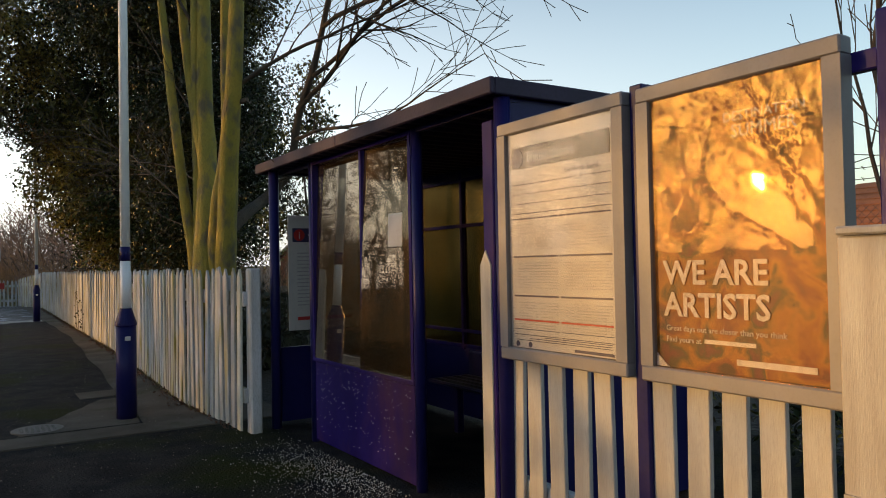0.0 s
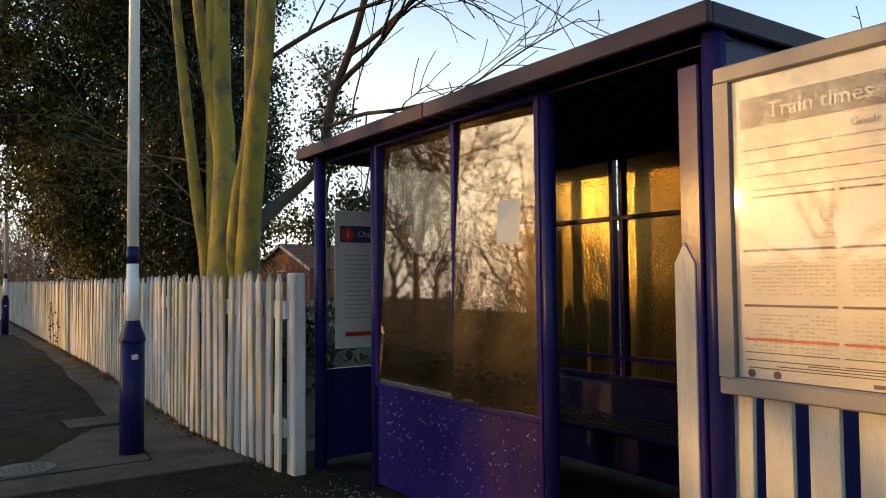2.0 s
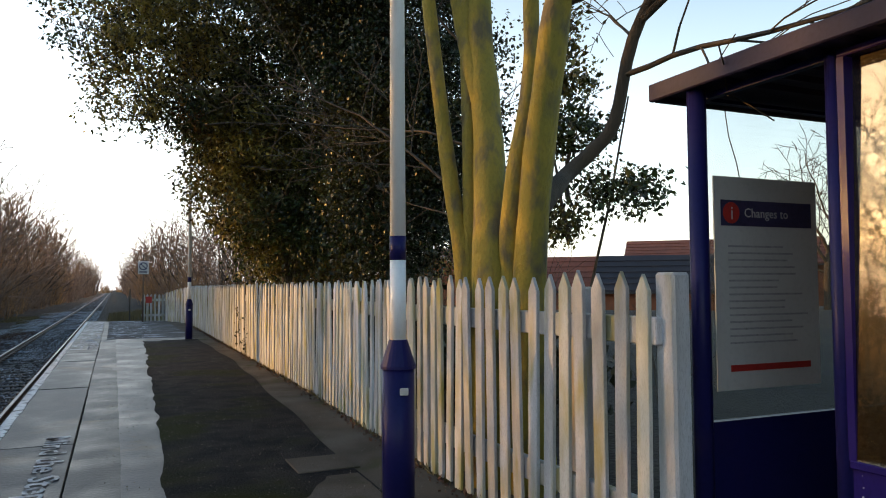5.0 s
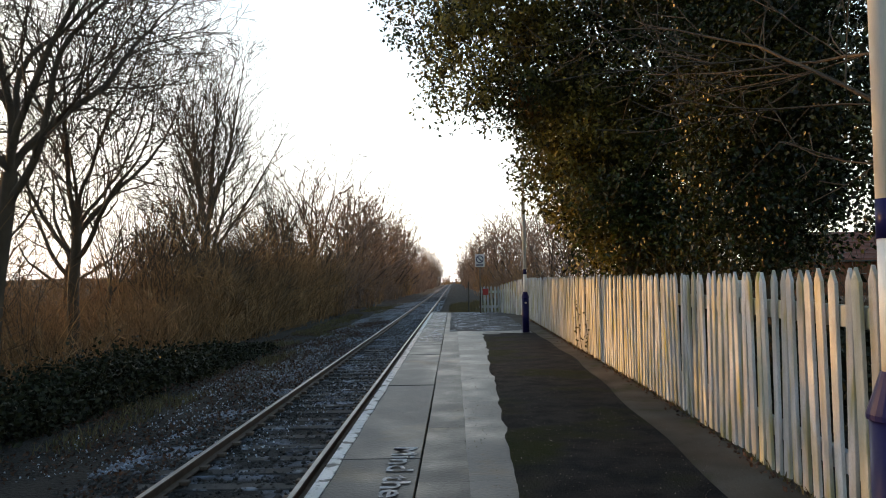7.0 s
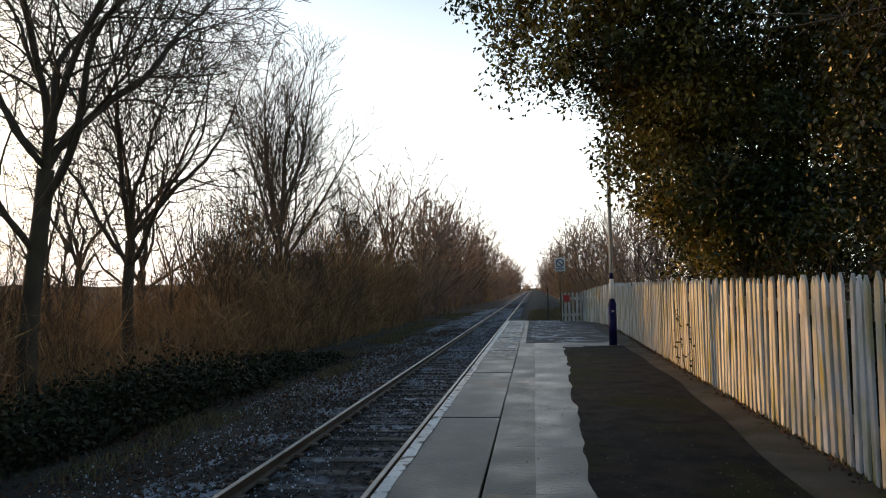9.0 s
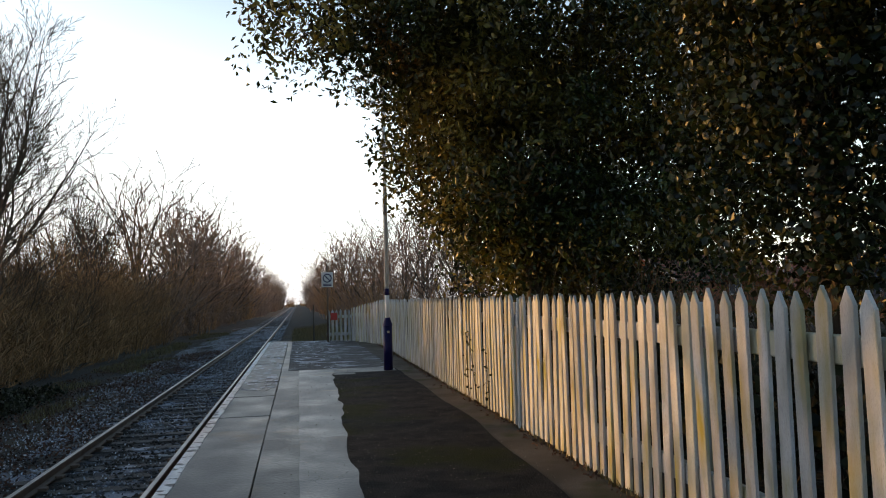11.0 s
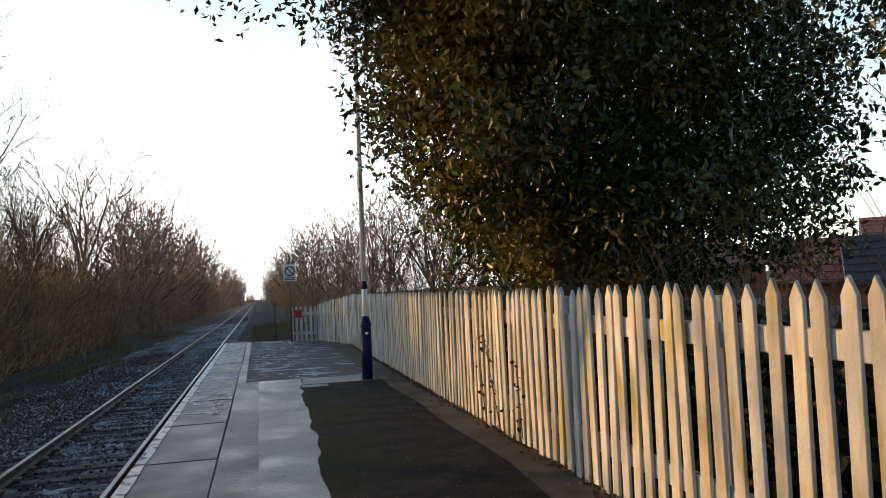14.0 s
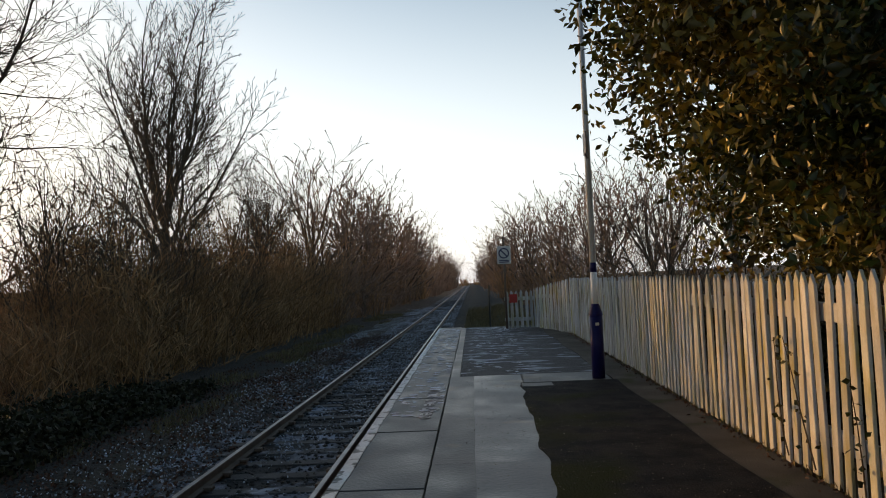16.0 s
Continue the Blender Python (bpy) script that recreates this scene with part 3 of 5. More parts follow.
def strip(name, mat, left, right, y0, y1, z, label, step=0.25, jag=0.0, bottom=-0.12):
    """A paved strip whose two long edges are given as functions of y."""
    k = max(1, int((y1 - y0) / step))
    v, f = [], []
    for i in range(k + 1):
        y = y0 + (y1 - y0) * i / k
        a, b = left(y) + (random.uniform(-jag, jag) if jag else 0), right(y)
        v += [(a, y, z), (b, y, z), (a, y, bottom), (b, y, bottom)]
    for i in range(k):
        o = 4 * i
        f += [(o, o + 1, o + 5, o + 4), (o + 1, o + 3, o + 7, o + 5), (o + 2, o, o + 4, o + 6)]
    f += [(0, 2, 3, 1), (4 * k, 4 * k + 1, 4 * k + 3, 4 * k + 2)]
    me = bpy.data.meshes.new(name)
    me.from_pydata(v, [], f)
    me.materials.append(mat)
    ob = new(name, me)
    ob.parent = platform
    return tagged(ob, label)


FENCE = [(2.12, 5.12), (2.05, 7.0), (2.14, 9.0), (2.25, 11.5), (2.30, 15.0), (2.36, 20.0), (2.45, 26.0), (2.50, 30.6)]
def fence_x(y):
    for (xa, ya), (xb, yb) in zip(FENCE, FENCE[1:]):
        if y <= yb:
            return xa + (xb - xa) * (y - ya) / (yb - ya)
    return FENCE[-1][0]


SEAM = lambda y: -0.235 + 0.004 * math.sin(y * 0.7)
def tar_left(y):
    e = 0.36 + 0.024 * (y - 7)
    e += 0.08 * noise.noise(Vector((y * 0.7, 3, 0))) + 0.035 * noise.noise(Vector((y * 2.3, 7, 0)))
    return min(e, 0.78)
KERB = lambda y: 1.56 + 0.045 * (min(y, 16) - 7.5) + 0.02 * math.sin(2 * y)

slab_mesh = None
y = PY0
while y < PY1 - 0.5:
    if slab_mesh is None:
        s = part("coping_slab", box(EDGE, -0.247, 0.003, 1.945, -0.13, 0.0, 0.006), M_CONCRETE, platform)
        slab_mesh = s.data
    else:
        s = new("coping_slab", slab_mesh)
        s.parent = platform
    s.matrix_basis = pose(0, y, random.uniform(-0.004, 0.003), random.uniform(-0.1, 0.1), random.uniform(-0.15, 0.15), 0)
    y += 1.95
yy = 6.1
while yy < 23.2:
    step = random.choice((1.4, 1.8, 2.3))
    step = min(step, 23.2 - yy)
    strip("concrete_strip", M_CONCRETE, SEAM, lambda q: 0.10 + 0.004 * math.sin(3 * q), yy + 0.001, yy + step - 0.001, -0.001, "grey worn concrete strip", 0.3)
    strip("concrete_strip", M_CONCRETE_PALE, lambda q: 0.1005 + 0.004 * math.sin(3 * q), lambda q: tar_left(q) + 0.05, yy + 0.001, yy + step - 0.001, 0.0, "pale worn concrete strip", 0.3)
    yy += step
strip("tarmac_surface", M_TARMAC, tar_left, lambda q: KERB(q) + 0.04, 6.1, 22.3, 0.003, "dark mossy tarmac with a ragged edge", 0.05, 0.003)
strip("kerb_strip", M_KERB, KERB, lambda q: 2.75, 6.0, 31.5, 0.0, "brown-grey concrete strip along the fence", 0.2, 0.015)
strip("cross_strip", M_CONCRETE, lambda q: tar_left(q) + 0.03, lambda q: KERB(q) - 0.02, 22.3, 23.2, 0.0, "concrete strip across the platform", 0.3)
strip("rough_tarmac", M_TARMAC_ROUGH, lambda q: -0.10, lambda q: KERB(q) - 0.01, 23.2, PY1, 0.002, "rough dark tarmac with frost patches", 0.25, 0.01)
strip("seam_strip", M_CONCRETE, SEAM, lambda q: -0.105, 23.2, PY1, -0.004, "narrow concrete seam", 0.5)
strip("kerb_end", M_KERB, lambda q: 1.9, lambda q: 2.75, 31.5, PY1, -0.002, "brown-grey concrete strip at the platform end", 0.4)
strip("forecourt_tarmac", M_TARMAC, lambda q: SEAM(q), lambda q: 5.2, PY0, 5.62, 0.0, "dark gritty tarmac in front of the shelter", 0.3)
strip("kerb_step", M_KERB, lambda q: SEAM(q), lambda q: 2.75, 5.625, 6.0, 0.012, "concrete kerb across the platform", 0.2)
strip("lamp_apron", M_KERB, lambda q: 0.45, lambda q: KERB(q), 6.0, 6.1, 0.0, "concrete apron round the lamp foot", 0.05)
strip("lamp_apron", M_KERB, lambda q: 0.55 + (q - 6.1) * 0.55, lambda q: KERB(q) + 0.02, 6.1, 7.6, 0.007, "concrete apron round the lamp foot", 0.1, 0.02)
strip("seam_fill", M_CONCRETE, SEAM, lambda q: 0.44, 6.0, 6.1, -0.002, "concrete joint", 0.05)

# edge line
k = 0
y = PY0
while y < PY1 - 0.3:
    strip("white_edge_line", M_LINE, lambda q: EDGE + 0.004, lambda q: EDGE + 0.095 + 0.006 * math.sin(5 * q), y + 0.006, min(y + 1.94, PY1), 0.0075, "worn white painted edge line", 0.2, 0.0, 0.001)
    y += 1.95
for y0 in (9.92, 22.05):
    words("lettering", "Mind the Step", 0.27, pose(-0.47, y0, 0.006, 0, 0, -90), M_LINE_TEXT, platform, "worn white painted lettering", 0.001, squeeze=1.42, bold=0.012)
part("drain_cover", box(0.72, 1.12, 21.86, 22.16, -0.02, 0.012, 0.008), M_COVER, platform, "pale iron access cover")
part("patch_cover", box(1.22, 1.66, 7.75, 8.2, -0.02, 0.012, 0.004), M_KERB, platform, "square concrete patch")
bm = tube((0.73, 6.32, -0.02), (0.73, 6.32, 0.014), 0.2, 0.2, 28)
for i in range(-4, 5):
    for j in range(-4, 5):
        if i * i + j * j < 16:
            box(0.73 + i * 0.04 - 0.012, 0.73 + i * 0.04 + 0.012, 6.32 + j * 0.04 - 0.012, 6.32 + j * 0.04 + 0.012, 0.013, 0.018, 0, bm)
part("round_manhole", bm, M_COVER, platform, "round cast iron manhole cover")

# ---- picket fences ----
def picket_mesh(w, h, t, mat=M_PICKET):
    bm = prism([(-w / 2, 0), (w / 2, 0), (w / 2, h - 0.075), (0, h), (-w / 2, h - 0.075)], "x", -t / 2, t / 2)
    bmesh.ops.bevel(bm, geom=[e for e in bm.edges if abs(e.verts[0].co.x - e.verts[1].co.x) < 1e-6], offset=0.003, segments=1, affect="EDGES")
    me = bpy.data.meshes.new("picket")
    bm.to_mesh(me)
    bm.free()
    me.materials.append(mat)
    return me


pick_tall, pick_low = picket_mesh(0.081, 1.33, 0.022), picket_mesh(0.08, 1.05, 0.022)
fence = thing("picket_fence", (0, 0, 0), "long white wooden picket fence, algae-stained and weathered, beside the platform", "fence")
def run(a, b, fence, mesh, spacing, top_rail, low_rail, every, rh=0.12, drop=None):
    (xa, ya), (xb, yb) = a, b
    length = math.hypot(xb - xa, yb - ya)
    k = max(1, round(length / spacing))
    ang = math.degrees(math.atan2(yb - ya, xb - xa)) - 90
    for i in range(k):
        f = (i + 0.5) / k
        p = new("picket", mesh)
        p.parent = fence
        sz = 1.0 if drop is None else 1 + (drop - 1) * f
        p.matrix_basis = pose(xa + (xb - xa) * f, ya + (yb - ya) * f, random.uniform(0.005, 0.03), random.uniform(-0.5, 0.5), random.uniform(-0.9, 0.9), ang + random.uniform(-2.5, 2.5)) @ Matrix.Diagonal((1, 1, sz * random.uniform(0.992, 1.006), 1))
    for z in (top_rail, low_rail):
        bm = box(0.016, 0.062, 0, length, z, z + rh, 0.006)
        r = part("rail", bm, M_PICKET, fence)
        r.matrix_basis = pose(xa, ya, 0, 0, 0, ang)
    if every:
        m = max(1, round(length / every))
        for i in range(m):
            f = (i + 0.35) / m
            q = part("post", box(0.062, 0.16, -0.055, 0.055, -0.05, top_rail + rh + 0.13, 0.012), M_PICKET, fence)
            q.matrix_basis = pose(xa + (xb - xa) * f, ya + (yb - ya) * f, 0, 0, 0, ang)


for a, b in zip(FENCE, FENCE[1:]):
    run(a, b, fence, pick_tall, 0.148, 1.03, 0.24, 2.2)
run((2.50, 30.6), (1.85, 33.4), fence, pick_tall, 0.148, 0.84, 0.2, 2.0, 0.1, 0.82)
run((1.85, 33.4), (1.02, 33.4), fence, pick_low, 0.14, 0.78, 0.2, 0, 0.1)
part("end_post", box(2.17, 2.265, 5.05, 5.17, -0.03, 1.34, 0.012), M_PICKET, fence, "thick square white end post")
near_fence = tagged(new("picket_fence"), "white picket fence beneath the poster cases", "fence")
run((2.46, 0.36), (2.46, 2.02), near_fence, picket_mesh(0.098, 1.33, 0.022, M_WHITE), 0.155, 1.02, 0.2, 0)
pk = new("picket", picket_mesh(0.09, 1.41, 0.024, M_WHITE))
pk.parent = near_fence
pk.matrix_basis = pose(2.43, 2.12, 0)
part("board", box(2.33, 2.38, -1.6, 0.29, 0.0, 1.40, 0.008), M_WHITE, near_fence, "broad white painted board panel")
part("board_cap", box(2.31, 2.40, -1.6, 0.285, 1.40, 1.425, 0.006), M_WHITE, near_fence)
part("board_joint", box(2.322, 2.331, -1.6, 0.285, 0.66, 0.675), M_WHITE, near_fence)

# ---- lamp posts ----
def lamp_post(x, y):
    t = thing("lamp_post", (x, y, 0), "white tubular platform lamp post with a dark blue base", "lamp post", "platform lamp posts")
    part("base", tube((0, 0, 0), (0, 0, 0.86), 0.088, 0.088, 24), M_BLUE, t, "dark blue steel base", True)
    part("cone", tube((0, 0, 0.86), (0, 0, 1.0), 0.096, 0.05, 24), M_BLUE, t, "dark blue cone collar", False)
    part("collar", tube((0, 0, 0.845), (0, 0, 0.862), 0.096, 0.096, 24), M_BLUE, t)
    bm = bmesh.new()
    box(-0.024, 0.024, -0.094, -0.086, 0.71, 0.75, 0.004, bm)
    part("label_plate", bm, M_PAPER, t, "small pale label plate")
    part("pole", tube((0, 0, 0.99), (0, 0, 1.43), 0.045, 0.044, 20), M_POLE, t, "white painted tube", True)
    part("band", tube((0, 0, 1.43), (0, 0, 1.56), 0.0455, 0.0455, 20), M_BLUE, t, "dark blue band", True)
    part("upper_pole", tube((0, 0, 1.56), (0, 0, 6.2), 0.0435, 0.034, 20), M_POLE, t, "white painted tube", True)
    arm = tube((0, 0, 6.2), (-0.5, 0, 6.35), 0.03, 0.025, 10)
    part("arm", arm, M_POLE, t)
    part("lantern", box(-0.95, -0.45, -0.1, 0.1, 6.31, 6.42, 0.03), M_ALU, t, "flat grey lantern")
    return t


lamp_post(1.45, 6.40)
l2 = lamp_post(1.79, 22.49)
part("bracket_sign", box(-0.05, -0.035, -0.22, 0.02, 3.03, 3.33, 0.003), M_ALU, l2, "small white sign on a bracket")
part("bracket", tube((0, 0, 2.98), (-0.06, -0.22, 3.02), 0.012, 0.012, 8), M_ALU, l2)
# ---- sign post, black post and red sign at the platform end ----
sp = thing("sign_post", (1.06, 33.3, 0), "thin steel post with a white no-crossing sign", "sign")
part("pole", tube((0, 0, 0), (0, 0, 2.6), 0.032, 0.03, 12), M_STEEL, sp, "brown post", True)
part("plate", box(-0.19, 0.19, -0.045, -0.035, 1.82, 2.32, 0.004), M_PAPER, sp, "white sign plate")
bm = bmesh.new()
for i in range(28):
    a, b = 2 * math.pi * i / 28, 2 * math.pi * (i + 1) / 28
    q = [(0.15 * math.cos(a), 2.12 + 0.15 * math.sin(a)), (0.15 * math.cos(b), 2.12 + 0.15 * math.sin(b)), (0.115 * math.cos(b), 2.12 + 0.115 * math.sin(b)), (0.115 * math.cos(a), 2.12 + 0.115 * math.sin(a))]
    prism(q, "y", -0.051, -0.0455, bm)
part("ring", bm, M_INK, sp, "dark prohibition ring")
part("slash", prism([(-0.10, 2.20), (-0.075, 2.225), (0.10, 2.04), (0.075, 2.015)], "y", -0.052, -0.0455), M_INK, sp)
bm = bmesh.new()
for i in range(2):
    box(-0.14, 0.14, -0.049, -0.0455, 1.86 + i * 0.045, 1.885 + i * 0.045, 0, bm)
part("small_print", bm, M_INK, sp)
bp = thing("black_post", (0.62, 34.35, 0), "short black marker post at the platform end", "post")
part("stake", tube((0, 0, -0.05), (0.0, 0.0, 1.25), 0.03, 0.026, 10), M_BLACK, bp)
rs = thing("red_sign", (1.27, 33.36, 0.84), "small red warning sign fixed to the low fence", "sign")
part("plate", box(-0.11, 0.11, -0.03, -0.02, -0.12, 0.12, 0.003), M_RED, rs)

# ---- shelter ----
sh = thing("platform_shelter", (0, 0, 0), "dark blue steel platform shelter with glazed panels and a flat roof", "shelter")
SX, SB, SY0, SY1 = 2.51, 3.90, 1.98, 5.25
front = part("front_panel", box(SX - 0.012, SX + 0.012, 2.98, 4.50, 0.02, 0.64, 0.003), M_PURPLE, sh, "purple-blue steel lower panel")
dew = bmesh.new()
random.seed(12)
for i in range(230):
    r = random.uniform(0.0015, 0.004)
    bmesh.ops.create_icosphere(dew, subdivisions=1, radius=r, matrix=Matrix.Translation((SX - 0.012, random.uniform(3.0, 4.48), 0.06 + 0.56 * random.random() ** 0.7)))
tagged(part("dew", dew, M_DEW, front, "beads of melted frost"), kind="stuff")
bm = frame_of(2.96, 4.50, 0.62, 2.155, 0.03, SX - 0.03, SX + 0.03)
box(SX - 0.02, SX + 0.02, 3.645, 3.675, 0.65, 2.13, 0, bm)
part("front_frame", bm, M_PURPLE, sh, "purple glazing frame")
loose = prism([(SX - 0.032, 0.65), (SX - 0.027, 0.65), (SX + 0.032, 2.125), (SX + 0.027, 2.125)], "y", 2.992, 3.643)
bmesh.ops.rotate(loose, verts=loose.verts, cent=(SX, 3.32, 1.4), matrix=Matrix.Rotation(radians(3.4), 3, "Z"))
part("pane", loose, M_GLASS, sh, "grimy reflecting pane")
part("pane", prism([(SX - 0.026, 0.65), (SX - 0.021, 0.65), (SX + 0.026, 2.125), (SX + 0.021, 2.125)], "y", 3.675, 4.47), M_GLASS, sh, "grimy reflecting pane")
for y in (2.93, 4.53):
    part("post", tube((SX, y, 0), (SX, y, 2.158), 0.035, 0.035, 16), M_BLUE, sh, "round blue post", True)
sheet = prism([(SX - 0.0005, 1.46), (SX + 0.001, 1.46), (SX + 0.0105, 1.67), (SX + 0.0088, 1.67)], "y", 3.15, 3.31)
bmesh.ops.rotate(sheet, verts=sheet.verts, cent=(SX, 3.32, 1.4), matrix=Matrix.Rotation(radians(3.4), 3, "Z"))
part("notice", sheet, M_PAPER, sh, "blank white paper notice")
part("corner_post", tube((2.42, 5.16, 0), (2.42, 5.16, 2.158), 0.042, 0.042, 16), M_BLUE, sh, "round blue corner post", True)
part("corner_post", tube((2.45, 2.00, 0), (2.45, 2.00, 2.158), 0.042, 0.042, 16), M_BLUE, sh, "round blue corner post", True)
part("corner_post", tube((SB, SY1, 0), (SB, SY1, 2.158), 0.042, 0.042, 16), M_BLUE, sh, "", True)
part("corner_post", tube((SB, 2.00, 0), (SB, 2.00, 2.158), 0.042, 0.042, 16), M_BLUE, sh, "", True)
# end walls
part("end_panel", box(2.49, SB - 0.04, SY1 - 0.012, SY1 + 0.012, 0.03, 0.64), M_BLUE, sh, "blue lower end panel")
part("end_pane", box(2.49, SB - 0.04, SY1 - 0.003, SY1 + 0.003, 0.66, 2.14), M_GLASS_CLEAR, sh, "clear end pane")
part("end_rail", box(2.49, SB - 0.04, SY1 - 0.02, SY1 + 0.02, 0.64, 0.66), M_BLUE, sh)
part("end_rail", box(2.49, SB - 0.04, SY1 - 0.02, SY1 + 0.02, 2.14, 2.157), M_BLUE, sh)
part("end_panel", box(2.49, SB - 0.04, 2.0 - 0.012, 2.0 + 0.012, 0.03, 2.15), M_BLUE, sh, "blue solid end panel")
# back wall
part("back_panel", box(SB - 0.012, SB + 0.012, 2.04, SY1 - 0.04, 0.03, 0.62), M_BLUE, sh, "blue lower back panel")
for z in (0.62, 0.75, 1.66, 2.06):
    part("back_rail", box(SB - 0.03, SB + 0.01, 2.04, SY1 - 0.04, z, z + 0.03, 0.004), M_PURPLE, sh, "thin glazing bar")
for y in (2.98, 3.72, 3.80, 4.5):
    part("mullion", box(SB - 0.032, SB + 0.012, y - 0.018, y + 0.018, 0.60, 2.14, 0.004), M_PURPLE, sh)
for a, b in ((2.05, 2.96), (3.00, 3.70), (3.82, 4.48), (4.52, 5.2)):
    part("back_pane", box(SB - 0.003, SB + 0.003, a, b, 0.65, 2.06), M_GLASS_ROUGH, sh, "textured pane with the sun's amber put into its gloss")
# roof
RX = 2.34
roof = part("roof", box(RX + 0.02, 4.05, SY0 - 0.02, SY1 + 0.12, 2.178, 2.222, 0.01), M_ROOF, sh, "flat dark roof deck")
part("fascia", box(RX, RX + 0.03, SY0 - 0.04, 3.72, 2.15, 2.232, 0.006), M_ROOF, sh, "folded roof edge")
part("fascia", box(RX, RX + 0.03, 3.723, SY1 + 0.14, 2.15, 2.232, 0.006), M_ROOF, sh, "folded roof edge")
part("fascia_end", box(RX + 0.03, 4.06, SY0 - 0.04, SY0 - 0.01, 2.15, 2.232, 0.006), M_ROOF, sh)
part("fascia_end", box(RX + 0.03, 4.06, SY1 + 0.11, SY1 + 0.14, 2.15, 2.232, 0.006), M_ROOF, sh)
rib_mesh = None
for i in range(21):
    y = SY0 + 0.05 + i * 0.148
    if rib_mesh is None:
        rib = part("roof_rib", prism([(0, 2.178), (0.02, 2.158), (0.06, 2.158), (0.08, 2.178)], "x", RX + 0.04, SB - 0.03), M_ROOF, roof)
        rib_mesh = rib.data
    else:
        rib = new("roof_rib", rib_mesh)
        rib.parent = roof
    rib.matrix_basis = pose(0, y, 0)
part("header", box(SX - 0.02, SX + 0.02, SY0, SY1, 2.13, 2.157), M_BLUE, sh)
part("back_header", box(SB - 0.028, SB + 0.03, SY0, SY1, 2.09, 2.178), M_BLUE, sh)
# bench
bench = thing("shelter_bench", (3.55, 3.2, 0), "dark blue perforated steel bench inside the shelter", "bench")
bm = box(-0.2, 0.2, -1.05, 1.05, 0.40, 0.43, 0.012)
box(0.2, 0.23, -1.05, 1.05, 0.40, 0.62, 0.01, bm)
part("seat", bm, M_MESH, bench)
bm = bmesh.new()
for i in range(36):
    for j in range(4):
        box(-0.17 + 0.09 * j, -0.12 + 0.09 * j, -1.02 + 0.057 * i, -0.99 + 0.057 * i, 0.430, 0.434, 0, bm)
tagged(part("perforated_face", bm, M_BLACK, bench), kind="stuff")
for y in (-0.9, 0.9):
    part("leg", box(-0.03, 0.03, y - 0.03, y + 0.03, 0, 0.4, 0.006), M_BLUE, bench)
# payphone
ph = thing("payphone", (SB - 0.05, 2.86, 0), "grey wall payphone with a dark handset on a backboard", "telephone")
part("backboard", box(-0.03, 0.0, -0.16, 0.16, 0.82, 1.72, 0.006), M_GREYINK, ph, "brown-grey backboard")
part("body", box(-0.16, -0.03, -0.15, 0.09, 0.90, 1.26, 0.02), M_PHONE, ph, "grey metal body")
bm = tube((-0.15, 0.14, 1.03), (-0.15, 0.14, 1.21), 0.02, 0.02, 12)
tube((-0.13, 0.14, 1.19), (-0.19, 0.14, 1.21), 0.035, 0.03, 12, bm)
tube((-0.13, 0.14, 1.05), (-0.19, 0.14, 1.03), 0.035, 0.03, 12, bm)
part("handset", bm, M_HANDSET, ph, "dark curved handset", True)
part("screen", box(-0.163, -0.159, -0.08, 0.0, 1.17, 1.22), M_INK, ph)
bm = bmesh.new()
for i in range(3):
    for j in range(4):
        box(-0.168, -0.16, -0.07 + 0.03 * i, -0.05 + 0.03 * i, 1.02 + 0.03 * j, 1.04 + 0.03 * j, 0.002, bm)
part("keypad", bm, M_ALU, ph)
bm = bmesh.new()
prev = (-0.15, 0.14, 1.02)
for i in range(12):
    f = (i + 1) / 12
    nxt = (-0.13, 0.14 - 0.05 * f + 0.02 * math.sin(f * 9), 1.02 - 0.26 * math.sin(f * 2.6))
    tube(prev, nxt, 0.006, 0.006, 6, bm)
    prev = nxt
part("cord", bm, M_ALU, ph, "armoured cord")
part("instruction_card", box(-0.034, -0.031, -0.13, 0.05, 1.34, 1.68), M_PAPER, ph, "white instruction card")

# ---- notice in the shelter's end wall ----
info = thing("notice_board", (0, SY1 - 0.03, 0), "white service-changes poster in a clear pocket on the end pane", "poster")
part("sheet", box(2.56, 3.22, -0.006, 0.0, 0.80, 1.79), M_PAPER, info, "white paper sheet")
bm = bmesh.new()
box(2.60, 3.18, -0.009, -0.0065, 1.56, 1.68, 0.0, bm)
part("heading_band", bm, M_INK, info, "navy heading band")
part("red_spot", tube((2.66, -0.0095, 1.62), (2.66, -0.012, 1.62), 0.05, 0.05, 20), M_RED, info)
words("lettering", "i", 0.09, pose(2.652, -0.0135, 1.59, 90, 0, 0), M_PAPER, info)
words("lettering", "Changes to", 0.062, pose(2.74, -0.0105, 1.602, 90, 0, 0), M_PAPER, info)
bm = bmesh.new()
random.seed(3)
for i in range(15):
    z = 1.46 - 0.032 * i
    box(2.64, 2.64 + random.uniform(0.3, 0.5), -0.0085, -0.0065, z, z + 0.009, 0, bm)
part("small_print", bm, M_GREYINK, info)
part("red_bar", box(2.64, 3.15, -0.009, -0.0065, 0.885, 0.915), M_RED, info)

# ---- poster cases ----
def poster_case(y0, y1, z0, z1, label):
    t = thing("poster_case", (2.40, (y0 + y1) / 2, 0), label, "poster case", "poster cases on the fence")
    a, b = (y0 - y1) / 2, (y1 - y0) / 2
    part("case_frame", frame_of(a, b, z0, z1, 0.058, -0.012, 0.05, 0.006), M_ALU, t, "grey metal frame")
    part("case_back", box(0.035, 0.055, a + 0.004, b - 0.004, z0 + 0.004, z1 - 0.004), M_ALU, t)
    return t, a + 0.058, b - 0.058


